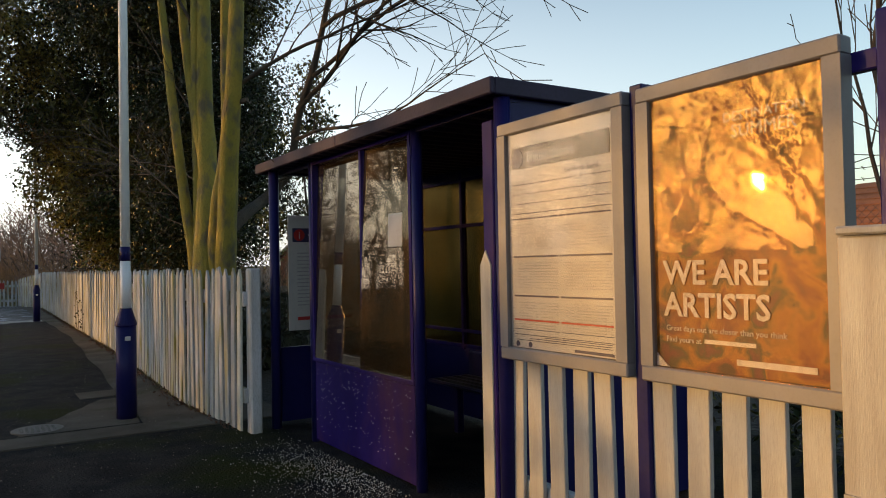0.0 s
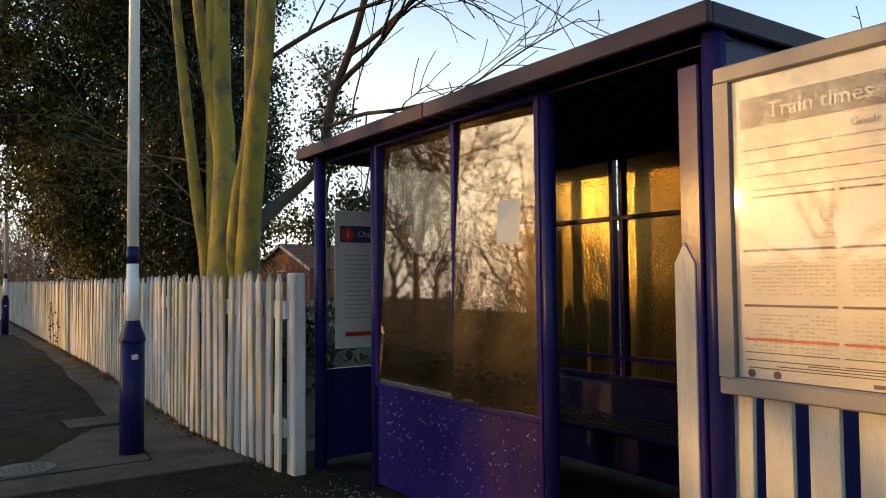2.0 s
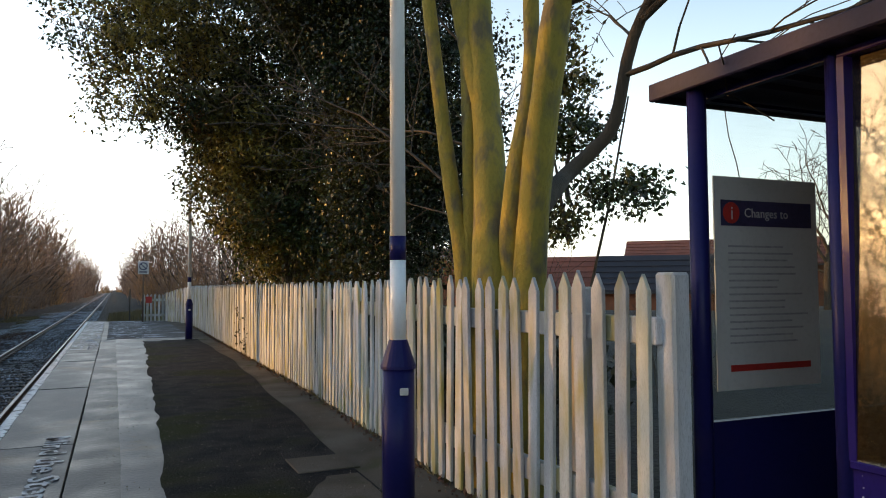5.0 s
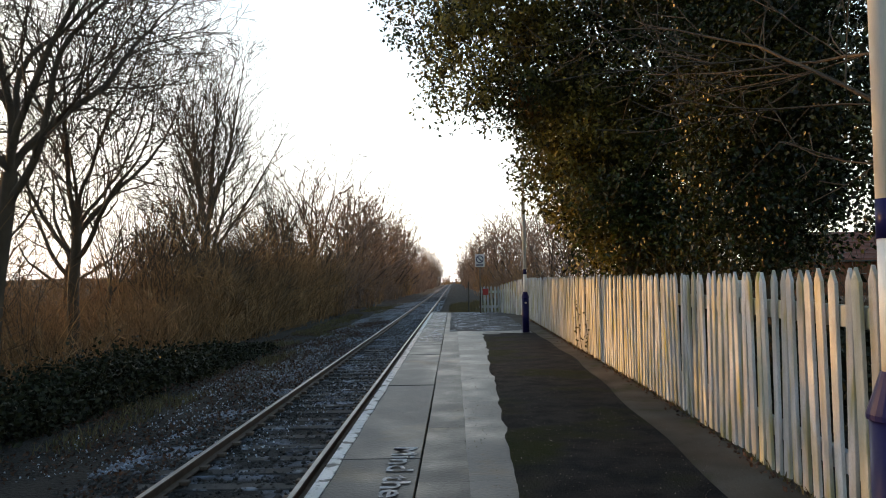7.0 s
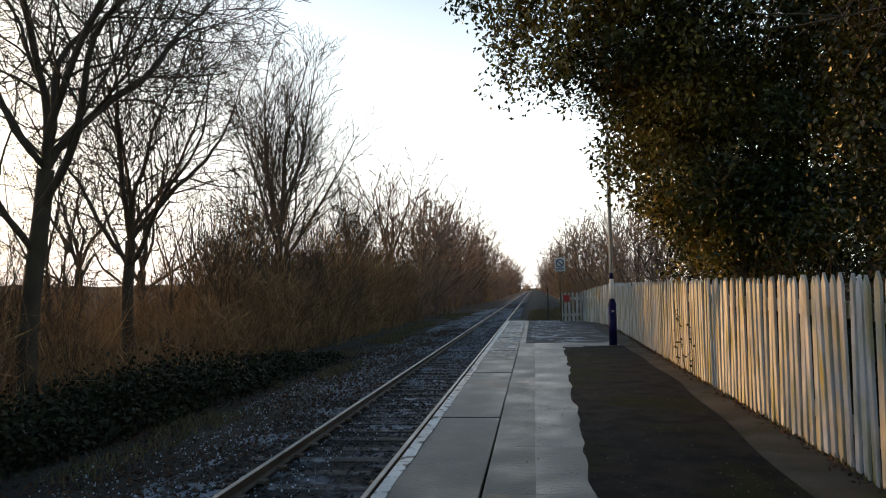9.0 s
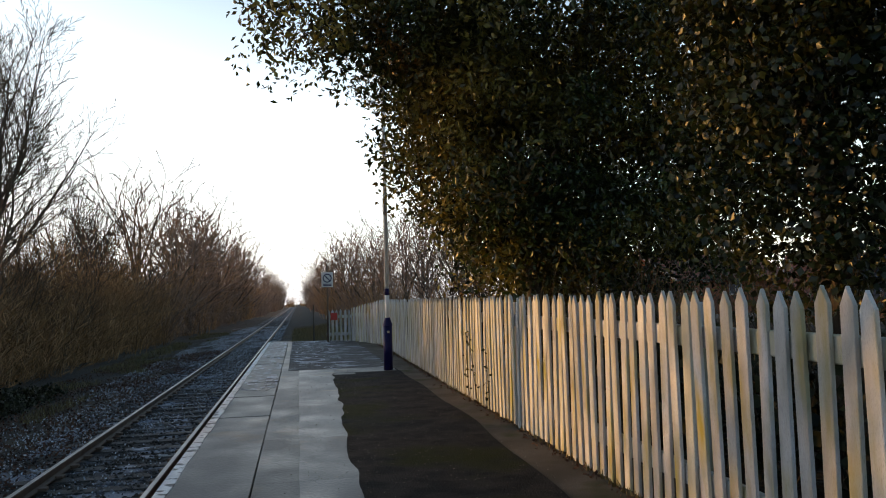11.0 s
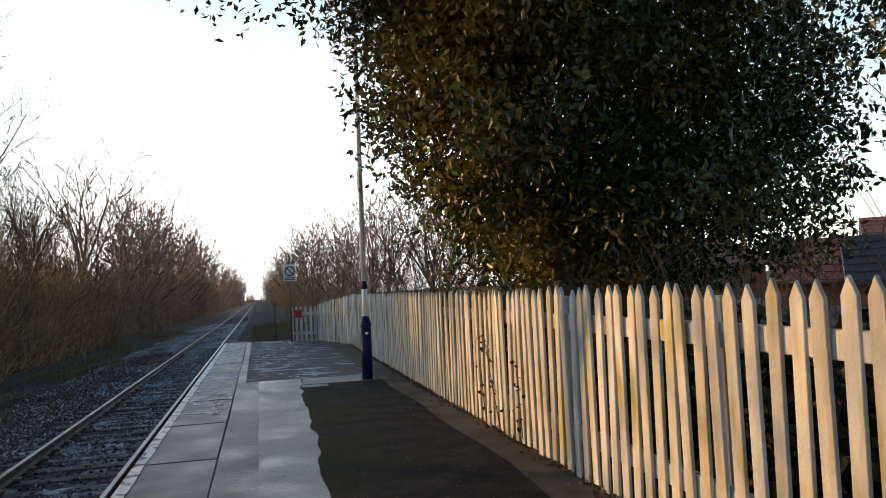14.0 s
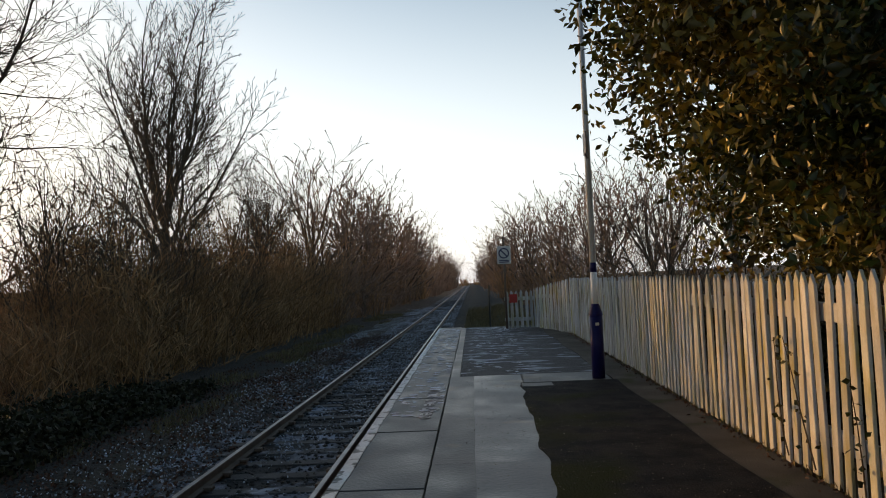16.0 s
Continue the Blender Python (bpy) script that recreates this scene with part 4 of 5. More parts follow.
tt, a, b = poster_case(1.155, 1.965, 0.89, 2.0, "grey framed train timetable poster case on blue posts")
part("sheet", box(0.012, 0.034, a + 0.003, b - 0.003, 0.951, 1.939), M_PAPER, tt, "white printed timetable sheet")
part("cover", box(0.001, 0.004, a, b, 0.948, 1.942), M_ACRYLIC, tt, "glossy clear cover sheet").visible_shadow = False
part("heading_band", box(0.0095, 0.0115, a + 0.03, b - 0.03, 1.775, 1.875), M_BANNER, tt, "dark heading band")
part("heading_spot", prism([(b - 0.075 + 0.042 * math.cos(i * 0.3142), 1.822 + 0.042 * math.sin(i * 0.3142)) for i in range(20)], "x", 0.006, 0.009), M_INK, tt)
TOWARD = pose(0, 0, 0, 90, 0, -90)
def on_case(y, z, x=0.0085):
    return Matrix.Translation((x, y, z)) @ TOWARD
words("lettering", "Train times", 0.072, on_case(b - 0.13, 1.80), M_PAPER, tt)
words("lettering", "Goole to Leeds", 0.035, on_case(a + 0.30, 1.725), M_INK, tt)
bm = bmesh.new()
random.seed(5)
for z, t in ((1.70, 0.003), (1.655, 0.003), (1.61, 0.003), (1.565, 0.004), (1.54, 0.007), (1.365, 0.008), (1.185, 0.008), (1.035, 0.003), (1.01, 0.003)):
    for s0, s1 in ((a + 0.03, -0.008), (0.008, b - 0.03)):
        box(0.0095, 0.0115, s0, s1, z, z + t, 0, bm)
part("rule_lines", bm, M_INK, tt)
bm = bmesh.new()
for s0, s1 in ((a + 0.03, -0.008), (0.008, b - 0.03)):
    box(0.0095, 0.0115, s0, s1, 1.075, 1.083, 0, bm)
part("red_rule", bm, M_RED, tt)
bm = bmesh.new()
for top in (1.53, 1.355, 1.175):
    for s0 in (a + 0.035, 0.012):
        for c in range(16):
            yy = s0 + c * 0.0175
            for r in range(10):
                if random.random() < 0.72:
                    z = top - 0.018 - r * 0.0125
                    box(0.0100, 0.0114, yy, yy + 0.011, z, z + 0.0045, 0, bm)
tagged(part("timetable_figures", bm, M_GREYINK, tt, "rows of tiny unreadable figures"), kind="stuff")
bm = bmesh.new()
for i in range(3):
    box(0.0100, 0.0114, a + 0.04, b - 0.04 - 0.1 * i, 0.985 + 0.009 * i, 0.988 + 0.009 * i, 0, bm)
box(0.0100, 0.0114, a + 0.03, a + 0.26, 0.958, 0.970, 0, bm)
part("small_print", bm, M_INK, tt)
for k in (0.05, 0.14):
    part("round_mark", prism([(b - k + 0.013 * math.cos(i * 0.5236), 0.968 + 0.013 * math.sin(i * 0.5236)) for i in range(12)], "x", 0.009, 0.0115), M_INK, tt)

wa, a, b = poster_case(0.295, 1.085, 0.89, 1.99, "grey framed glossy orange picture poster case on blue posts")
part("sheet", box(0.012, 0.034, a + 0.003, b - 0.003, 0.951, 1.929), M_POSTER, wa, "orange and yellow picture poster")
part("cover", box(0.001, 0.004, a, b, 0.948, 1.932), M_ACRYLIC_WAVY, wa, "glossy wavy cover sheet").visible_shadow = False
for s, z, h, off in (("WE ARE", 1.255, 0.118, 0.045), ("ARTISTS", 1.14, 0.118, 0.045)):
    words("lettering", s, h, on_case(b - off, z), M_PRINT, wa, "", 0.0012, squeeze=1.0, bold=0.022)
words("lettering", "DESTINATION", 0.046, on_case(a + 0.36, 1.80), M_PRINT, wa)
words("lettering", "SUMMER", 0.062, on_case(a + 0.33, 1.745), M_PRINT, wa)
words("lettering", "Great days out are closer than you think", 0.029, on_case(b - 0.05, 1.085), M_PRINT, wa)
words("lettering", "Find yours at", 0.029, on_case(b - 0.05, 1.045), M_PRINT, wa)
bm = box(0.0085, 0.0105, -0.08, 0.12, 1.048, 1.062)
box(0.0085, 0.0105, a + 0.05, a + 0.33, 0.985, 1.005, 0, bm)
part("brand_bars", bm, M_PRINT, wa)
part("peeled_corner", prism([(b - 0.003, 0.952), (b - 0.06, 0.952), (b - 0.003, 1.0)], "x", 0.008, 0.0115), M_PRINT, wa)

pf = thing("poster_frame_posts", (2.47, 0, 0), "blue square steel posts and rails carrying the poster cases", "post")
part("post", box(-0.045, 0.045, 2.05, 2.14, 0, 2.05, 0.006), M_PURPLE, pf, "square purple-blue post")
part("post", box(-0.045, 0.045, 1.085, 1.15, 0, 2.02, 0.006), M_BLUE, pf, "square blue post")
part("post", box(-0.045, 0.06, 0.095, 0.215, 0, 2.04, 0.006), M_PURPLE, pf, "square purple post")
for y0, y1 in ((1.15, 2.05), (0.215, 1.085)):
    part("cross_rail", box(-0.02, 0.02, y0, y1, 1.88, 1.94, 0.004), M_PURPLE, pf)
    part("cross_rail", box(-0.02, 0.02, y0, y1, 1.0, 1.06, 0.004), M_BLUE, pf)

# ---- houses beyond the fence ----
def house(x, y, turn, length, width, eaves, ridge, wall, roofing, label, chimney=True, windows=((0.5, 1.2),)):
    t = thing("house", pose(x, y, -0.1, 0, 0, turn), label, "house", "houses beyond the fence")
    L, W = length / 2, width / 2
    part("wall", prism([(-W, 0), (W, 0), (W, eaves), (0, ridge - 0.15), (-W, eaves)], "x", -L, L), wall, t, "brick wall")
    for s in (-1, 1):
        k = (ridge - eaves) / W
        bm = prism([(s * (W + 0.35), eaves - 0.35 * k), (0, ridge), (0, ridge + 0.14), (s * (W + 0.35), eaves - 0.35 * k + 0.14)], "x", -L - 0.3, L + 0.3)
        r = part("roof", bm, roofing, t, "tiled roof slope")
        rows = int(math.hypot(W, ridge - eaves) / 0.5)
        for i in range(1, rows):
            f = i / rows
            yy, zz = s * (W + 0.35) * (1 - f), eaves - 0.35 * k + 0.14 + (ridge - eaves + 0.35 * k) * f
            part("tile_course", box(-L - 0.3, L + 0.3, yy - 0.06, yy + 0.06, zz - 0.01, zz + 0.025), roofing, r)
        part("gutter", box(-L - 0.3, L + 0.3, s * (W + 0.42) - 0.05, s * (W + 0.42) + 0.05, eaves - 0.35 * k - 0.08, eaves - 0.35 * k + 0.02), M_BLACK, t, "dark gutter")
    for e in (-1, 1):
        for s in (-1, 1):
            k = (ridge - eaves) / W
            bm = prism([(s * (W + 0.38), eaves - 0.38 * k - 0.12), (0, ridge - 0.1), (0, ridge + 0.12), (s * (W + 0.38), eaves - 0.38 * k + 0.1)], "x", e * (L + 0.31) - 0.03, e * (L + 0.31) + 0.03)
            part("bargeboard", bm, M_WHITE, t, "white bargeboard")
    for f, z in windows:
        px = -L + length * f
        w = part("window", box(px - 0.55, px + 0.55, -W - 0.04, -W + 0.02, z, z + 1.0), M_WHITE, t, "white window frame")
        for q in (-0.48, 0.03):
            part("pane", box(px + q, px + q + 0.45, -W - 0.05, -W - 0.041, z + 0.08, z + 0.92), M_WINDOW, w)
        w = part("window", box(-L - 0.04, -L + 0.02, -0.55, 0.55, z, z + 1.0), M_WHITE, t, "white window frame")
        for q in (-0.48, 0.03):
            part("pane", box(-L - 0.05, -L - 0.041, q, q + 0.45, z + 0.08, z + 0.92), M_WINDOW, w)
    if chimney:
        c = part("chimney", box(L * 0.3 - 0.3, L * 0.3 + 0.3, -0.35, 0.35, ridge - 0.6, ridge + 0.9, 0.02), M_BRICK, t, "brick chimney")
        part("pot", tube((L * 0.3, 0, ridge + 0.9), (L * 0.3, 0, ridge + 1.2), 0.12, 0.1, 10), M_TILE_RED, c)
    return t


house(27, 55, 15, 10, 6.5, 2.4, 4.1, M_BRICK, M_TILE_RED, "orange brick bungalow with a red tiled gable roof", False)
house(26.4, 40.2, -40, 4.6, 5, 1.3, 3.0, M_BRICK, M_TILE_RED, "small brick outbuilding with a red tiled roof", False, ())
house(30.0, 36.8, -40, 8.5, 6, 1.2, 3.0, M_BRICK, M_TILE_DARK, "low brick building with a long dark tiled roof", False, ())
house(38.5, 42, -42, 12, 7, 2.8, 4.4, M_BRICK, M_TILE_RED, "brick house with an orange-red tiled roof", False, ((0.45, 2.2),))
house(31.5, 12.6, 90, 6.2, 8, 2.4, 4.35, M_BRICK, M_TILE_ORANGE, "house with a sunlit orange tiled roof beyond the wire fence", False)

# ---- wire fence behind the poster cases ----
wf = thing("wire_fence", (5.6, 0, 0), "rusty chain-link fence with two strands of barbed wire", "fence")
for y in (-1.0, 1.0, 3.0, 5.0):
    part("post", box(-0.04, 0.04, y - 0.04, y + 0.04, -0.1, 2.02, 0.008), M_KERB, wf, "concrete fence post")
segs = []
LOW, TOP = 0.02, 1.70
for i in range(-28, 96):
    y = -1.0 + i * 0.0636
    for s in (-1, 1):
        p, q = np.array([0.0, y, LOW]), np.array([0.0, y + (TOP - LOW), TOP])
        if s < 0:
            p[1], q[1] = 4.0 - p[1], 4.0 - q[1]
        a, b = sorted((p, q), key=lambda w: w[1])
        lo, hi = max(a[1], -1.0), min(b[1], 5.0)
        if hi - lo > 0.02:
            at = lambda w: a + (b - a) * ((w - a[1]) / (b[1] - a[1]))
            segs.append((at(lo), at(hi), 0.0022, 0.0022))
o = new("chain_link", tubes_mesh("chain_link", segs, M_STEEL, 4)); o.parent = wf
for z in (1.89, 1.97):
    segs = [(np.array([0, -1.0, z]), np.array([0, 5.0, z]), 0.003, 0.003)]
    for i in range(40):
        y = -0.9 + i * 0.15
        segs.append((np.array([-0.012, y - 0.008, z - 0.014]), np.array([0.012, y + 0.008, z + 0.014]), 0.0018, 0.0018))
        segs.append((np.array([0.012, y - 0.008, z - 0.014]), np.array([-0.012, y + 0.008, z + 0.014]), 0.0018, 0.0018))
    o = new("barbed_wire", tubes_mesh("barbed_wire", segs, M_STEEL, 4)); o.parent = wf

# ---- evergreen trees ----
def crown_points(blobs, rng, clumps, per, spreadr=0.3, shell=0.62):
    """Leaf places in clumps near the surfaces of some lobes."""
    pts = []
    vol = np.array([b[3] * b[4] * b[5] for b in blobs]) ** 0.67
    share = vol / vol.sum()
    for (cx, cy, cz, rx, ry, rz), s in zip(blobs, share):
        k = max(6, int(clumps * s))
        d = rng.normal(size=(k, 3))
        d /= np.linalg.norm(d, axis=1, keepdims=True)
        rad = rng.uniform(shell, 1.06, (k, 1)) ** 0.8
        cen = np.array([cx, cy, cz]) + d * rad * np.array([rx, ry, rz])
        spread = spreadr * rng.uniform(0.5, 1.3, (k, 1, 1))
        p = cen[:, None, :] + np.clip(rng.normal(size=(k, per, 3)), -1.5, 1.5) * spread * np.array([1, 1, 0.75])
        pts.append(p.reshape(-1, 3))
    return np.concatenate(pts)


def evergreen(name, base, trunk_top, blobs, clumps, per, size, mat, label, seed, spreadr=0.3, floor=1.25, limbs=24, narrow=0.5, shell=0.62, girth=0.13):
    rg = np.random.default_rng(seed)
    t = thing(name, (base[0], base[1], -0.1), label, "tree")
    o = np.array([base[0], base[1], -0.1])
    segs = grow((0, 0, 0), (trunk_top[0] - base[0], trunk_top[1] - base[1], trunk_top[2]), trunk_top[2] * 0.9, girth, 0, rg, 0.6, 0.2, 2, 0.06, 6, 0.4)
    for _ in range(limbs):
        b = blobs[rg.integers(len(blobs))]
        d = rg.normal(size=3)
        d /= np.linalg.norm(d)
        tgt = np.array(b[:3]) + d * np.array(b[3:]) * 0.8 - o
        z0 = rg.uniform(0.6, max(1.0, tgt[2] * 0.7))
        st = np.array([trunk_top[0] - base[0], trunk_top[1] - base[1], 0]) * (z0 / trunk_top[2]) + np.array([0, 0, z0])
        v = tgt - st
        grow(st, v, np.linalg.norm(v) * 0.72, rg.uniform(0.012, 0.03), 0, rg, 0.5, 0.05, 2, 0.14, 6, 0.3, segs, 0.004)
    tr = new("trunk", tubes_mesh("trunk", segs, M_BARK, 6))
    tr.parent = t
    p = crown_points(blobs, rg, clumps, per, spreadr, shell)
    p = p[p[:, 2] > floor] - o
    v, f = leaf_arrays(p, size, rg, 0.5, narrow)
    q = crown_points([(*b[:3], b[3] * 0.72, b[4] * 0.72, b[5] * 0.72) for b in blobs], rg, max(4, clumps // 6), per // 3, spreadr, 0.1)
    q = q[q[:, 2] > floor + 0.15] - o
    v2, f2 = leaf_arrays(q, size * 1.6, rg, 0.5, narrow)
    v, f = np.concatenate([v, v2]), np.concatenate([f, f2 + len(v)])
    c = new("crown", fast_mesh("crown", v, f, mat))
    c.parent = t
    return t


evergreen("holly_tree", (3.4, 17.9), (3.0, 17.8, 7.0),
          [(3.4, 17.9, 2.2, 1.45, 1.6, 1.0), (2.9, 17.8, 3.2, 1.6, 1.7, 1.1), (4.6, 18.4, 3.2, 1.6, 1.9, 1.9), (1.55, 17.7, 5.0, 1.9, 1.6, 1.0), (0.6, 17.8, 6.4, 1.7, 1.9, 1.3),
           (3.2, 17.4, 5.2, 2.2, 2.2, 1.6), (2.6, 17.8, 7.4, 3.0, 2.6, 1.8), (5.4, 18.0, 5.4, 2.0, 2.4, 2.2), (2.3, 18.2, 4.0, 1.2, 1.5, 0.9), (6.7, 19.2, 4.2, 1.5, 1.8, 1.7), (6.3, 18.8, 2.5, 1.2, 1.4, 1.0), (4.9, 19.8, 2.0, 1.8, 1.6, 1.1), (3.7, 20.4, 2.1, 1.0, 1.2, 1.0), (3.2, 20.6, 3.4, 1.4, 1.4, 1.3), (2.9, 20.5, 5.1, 1.5, 1.6, 1.5), (4.6, 20.8, 4.2, 1.5, 1.5, 1.8)],
          1750, 84, 0.098, M_LEAF, "large dark evergreen holly leaning over the fence and platform", 11, 0.24, 1.25, 14, 0.5, 0.35)
evergreen("ivy_clad_tree", (3.6, 12.3), (3.5, 12.3, 7.0),
          [(3.5, 12.3, 2.3, 0.95, 1.05, 1.2), (3.45, 12.2, 4.1, 1.0, 1.1, 1.4), (3.3, 12.4, 6.2, 1.4, 1.4, 1.5), (2.9, 13.4, 5.6, 1.1, 1.4, 1.0), (3.0, 14.6, 6.6, 1.5, 1.6, 1.0), (3.9, 13.4, 3.6, 0.9, 0.8, 1.2), (4.0, 11.2, 3.6, 0.6, 0.7, 2.2), (4.1, 11.4, 6.2, 0.9, 0.9, 1.2)],
          1500, 92, 0.053, M_IVY, "tall ivy-clad tree with dark glossy leaves behind the fence", 12, 0.2, 1.1, 4, 0.75, 0.35)
evergreen("holly_sapling", (4.5, 9.35), (4.5, 9.35, 3.9),
          [(4.5, 9.35, 3.5, 0.30, 0.30, 0.45), (4.5, 9.35, 4.0, 0.14, 0.14, 0.35), (4.55, 9.25, 2.9, 0.42, 0.45, 0.3), (4.75, 8.9, 2.3, 0.55, 0.6, 0.25), (4.35, 9.5, 2.0, 0.5, 0.5, 0.25)],
          150, 34, 0.062, M_LEAF, "slim young holly with sparse leaves beside the mossy tree", 13, 0.13, 1.2, 2, 0.55, 0.3, 0.022)
evergreen("holly_bush", (6.0, 21.5), (6.0, 21.5, 2.0), [(5.8, 21.5, 1.2, 1.6, 2.0, 0.8), (5.0, 20.4, 1.6, 1.0, 1.2, 0.6)], 120, 60, 0.08, M_LEAF, "dark evergreen bush behind the fence", 15, 0.26, 0.1, 10)

evergreen("hedge", (4.9, 3.4), (4.9, 3.4, 1.6), [(4.9, 1.6, 0.6, 0.5, 0.9, 0.6), (4.9, 3.2, 1.0, 0.5, 1.0, 0.95), (4.95, 4.4, 0.8, 0.5, 0.8, 0.8)], 200, 50, 0.06, M_LEAF, "dark evergreen hedge behind the shelter", 16, 0.16, 0.0, 8, 0.5, 0.3, 0.04)

# ---- multi-stemmed mossy tree by the shelter ----
rg = np.random.default_rng(21)
mt = thing("mossy_tree", (2.62, 7.4, -0.1), "bare multi-stemmed tree with yellow-green algae on its smooth trunks", "tree")
def stem(path, radii, name="trunk", mat=M_BARK_GREEN):
    segs = []
    P = [np.array(p, float) - np.array([2.62, 7.4, -0.1]) for p in path]
    fine = []
    for i in range(len(P) - 1):
        for s in range(4):
            f = s / 4
            p0, p1, p2, p3 = P[max(i - 1, 0)], P[i], P[i + 1], P[min(i + 2, len(P) - 1)]
            q = 0.5 * ((2 * p1) + (p2 - p0) * f + (2 * p0 - 5 * p1 + 4 * p2 - p3) * f * f + (3 * p1 - p0 - 3 * p2 + p3) * f ** 3)
            fine.append((q, radii[i] + (radii[i + 1] - radii[i]) * f))
    fine.append((P[-1], radii[-1]))
    n = 12
    verts, faces = [], []
    for k, (q, r) in enumerate(fine):
        d = (fine[min(k + 1, len(fine) - 1)][0] - fine[max(k - 1, 0)][0])
        d /= np.linalg.norm(d)
        u = np.cross(d, (0, 1, 0.1))
        u /= np.linalg.norm(u)
        v = np.cross(d, u)
        for a in range(n):
            w = r * (1 + 0.05 * math.sin(3 * a * 2 * math.pi / n + k * 0.4) + 0.03 * math.sin(k * 1.7))
            verts.append(q + u * w * math.cos(2 * math.pi * a / n) + v * w * math.sin(2 * math.pi * a / n))
    for k in range(len(fine) - 1):
        for a in range(n):
            faces.append((k * n + a, k * n + (a + 1) % n, (k + 1) * n + (a + 1) % n, (k + 1) * n + a))
    ob = new(name, fast_mesh(name, verts, faces, mat, True))
    ob.parent = mt
    return ob


stem([(2.32, 6.98, -0.1), (2.31, 6.96, 0.8), (2.31, 6.96, 1.4), (2.38, 7.1, 2.1), (2.42, 7.25, 2.7), (2.43, 7.35, 3.6), (2.5, 7.5, 7.5)], [0.17, 0.135, 0.118, 0.108, 0.10, 0.085, 0.05])
stem([(2.41, 7.2, 2.45), (2.37, 7.28, 2.75), (2.33, 7.4, 3.2), (2.25, 7.6, 4.4), (2.2, 7.8, 7.0)], [0.085, 0.07, 0.062, 0.05, 0.03])
stem([(2.46, 6.7, -0.1), (2.45, 6.7, 0.9), (2.45, 6.68, 1.4), (2.44, 6.55, 2.1), (2.41, 6.32, 2.8), (2.42, 6.15, 3.6), (2.5, 5.9, 7.5)], [0.155, 0.118, 0.104, 0.098, 0.088, 0.075, 0.04])
stem([(2.44, 6.82, 0.9), (2.37, 6.82, 1.5), (2.38, 6.74, 2.0), (2.45, 6.66, 2.6), (2.47, 6.68, 3.4), (2.5, 6.75, 7.0)], [0.06, 0.062, 0.06, 0.055, 0.05, 0.03])
stem([(2.36, 7.4, -0.1), (2.33, 7.38, 1.3), (2.24, 7.42, 2.0), (2.12, 7.5, 3.2), (1.9, 7.7, 6.0)], [0.09, 0.075, 0.058, 0.05, 0.03])
stem([(2.34, 7.36, 1.3), (2.35, 7.34, 2.0), (2.34, 7.36, 3.1), (2.36, 7.5, 6.5)], [0.06, 0.055, 0.048, 0.03])
stem([(2.46, 6.66, 1.72), (2.72, 6.82, 1.93), (2.92, 6.96, 2.06), (3.08, 6.9, 2.22), (3.19, 6.78, 2.42), (3.22, 6.6, 2.95), (3.25, 6.15, 3.5), (3.3, 5.6, 4.6)], [0.07, 0.062, 0.056, 0.05, 0.045, 0.04, 0.032, 0.02], "bent_limb", M_BARK)
off = np.array([2.62, 7.4, -0.1])
segs = []
for p, d, L, r in (((3.22, 6.5, 3.05), (0.25, -1.0, 0.55), 2.2, 0.035), ((3.21, 6.68, 2.72), (0.1, -1.0, 0.10), 1.9, 0.022), ((3.24, 6.3, 3.3), (0.3, -1.0, 0.25), 2.3, 0.03),
                   ((3.26, 6.0, 3.75), (0.1, -1, 0.45), 2.0, 0.03), ((3.28, 5.8, 4.2), (-0.3, -0.4, 0.8), 1.8, 0.03), ((3.22, 6.55, 2.95), (0.4, 0.9, 0.5), 1.2, 0.016),
                   ((2.44, 6.25, 3.1), (0.5, -0.8, 0.5), 1.6, 0.025), ((2.45, 6.1, 3.9), (0.5, -0.9, 0.4), 1.9, 0.028), ((2.42, 7.3, 2.9), (-0.5, 0.8, 0.7), 1.1, 0.012),
                   ((2.33, 7.42, 1.9), (-0.4, 1.0, 0.9), 1.9, 0.014), ((2.36, 7.4, 2.3), (-0.3, 1.2, 0.8), 2.0, 0.012), ((2.3, 7.4, 1.75), (-0.2, 0.9, 0.3), 0.9, 0.008), ((2.44, 7.37, 3.9), (-0.5, 0.3, 0.8), 1.5, 0.02), ((2.44, 6.03, 5.2), (0.2, -1, 0.5), 2.4, 0.03), ((2.43, 6.08, 4.6), (-0.3, -1, 0.6), 2.0, 0.025)):
    branch(segs, rg, np.array(p) - off, np.array(d) / math.sqrt(sum(v * v for v in d)), L * 1.5, r, 2, (0.14, 0.18, 0.22), 0.75, 0.01, 0.09, 0.5, 0.0035)
br = new("crown", tubes_mesh("crown", segs, M_BARK, 4))
br.parent = mt
st = tube((-0.19, -1.12, 3.05), (-0.10, -1.26, 3.07), 0.028, 0.024, 10)
part("cut_stub", st, M_BARK, mt, "short sawn-off stub")

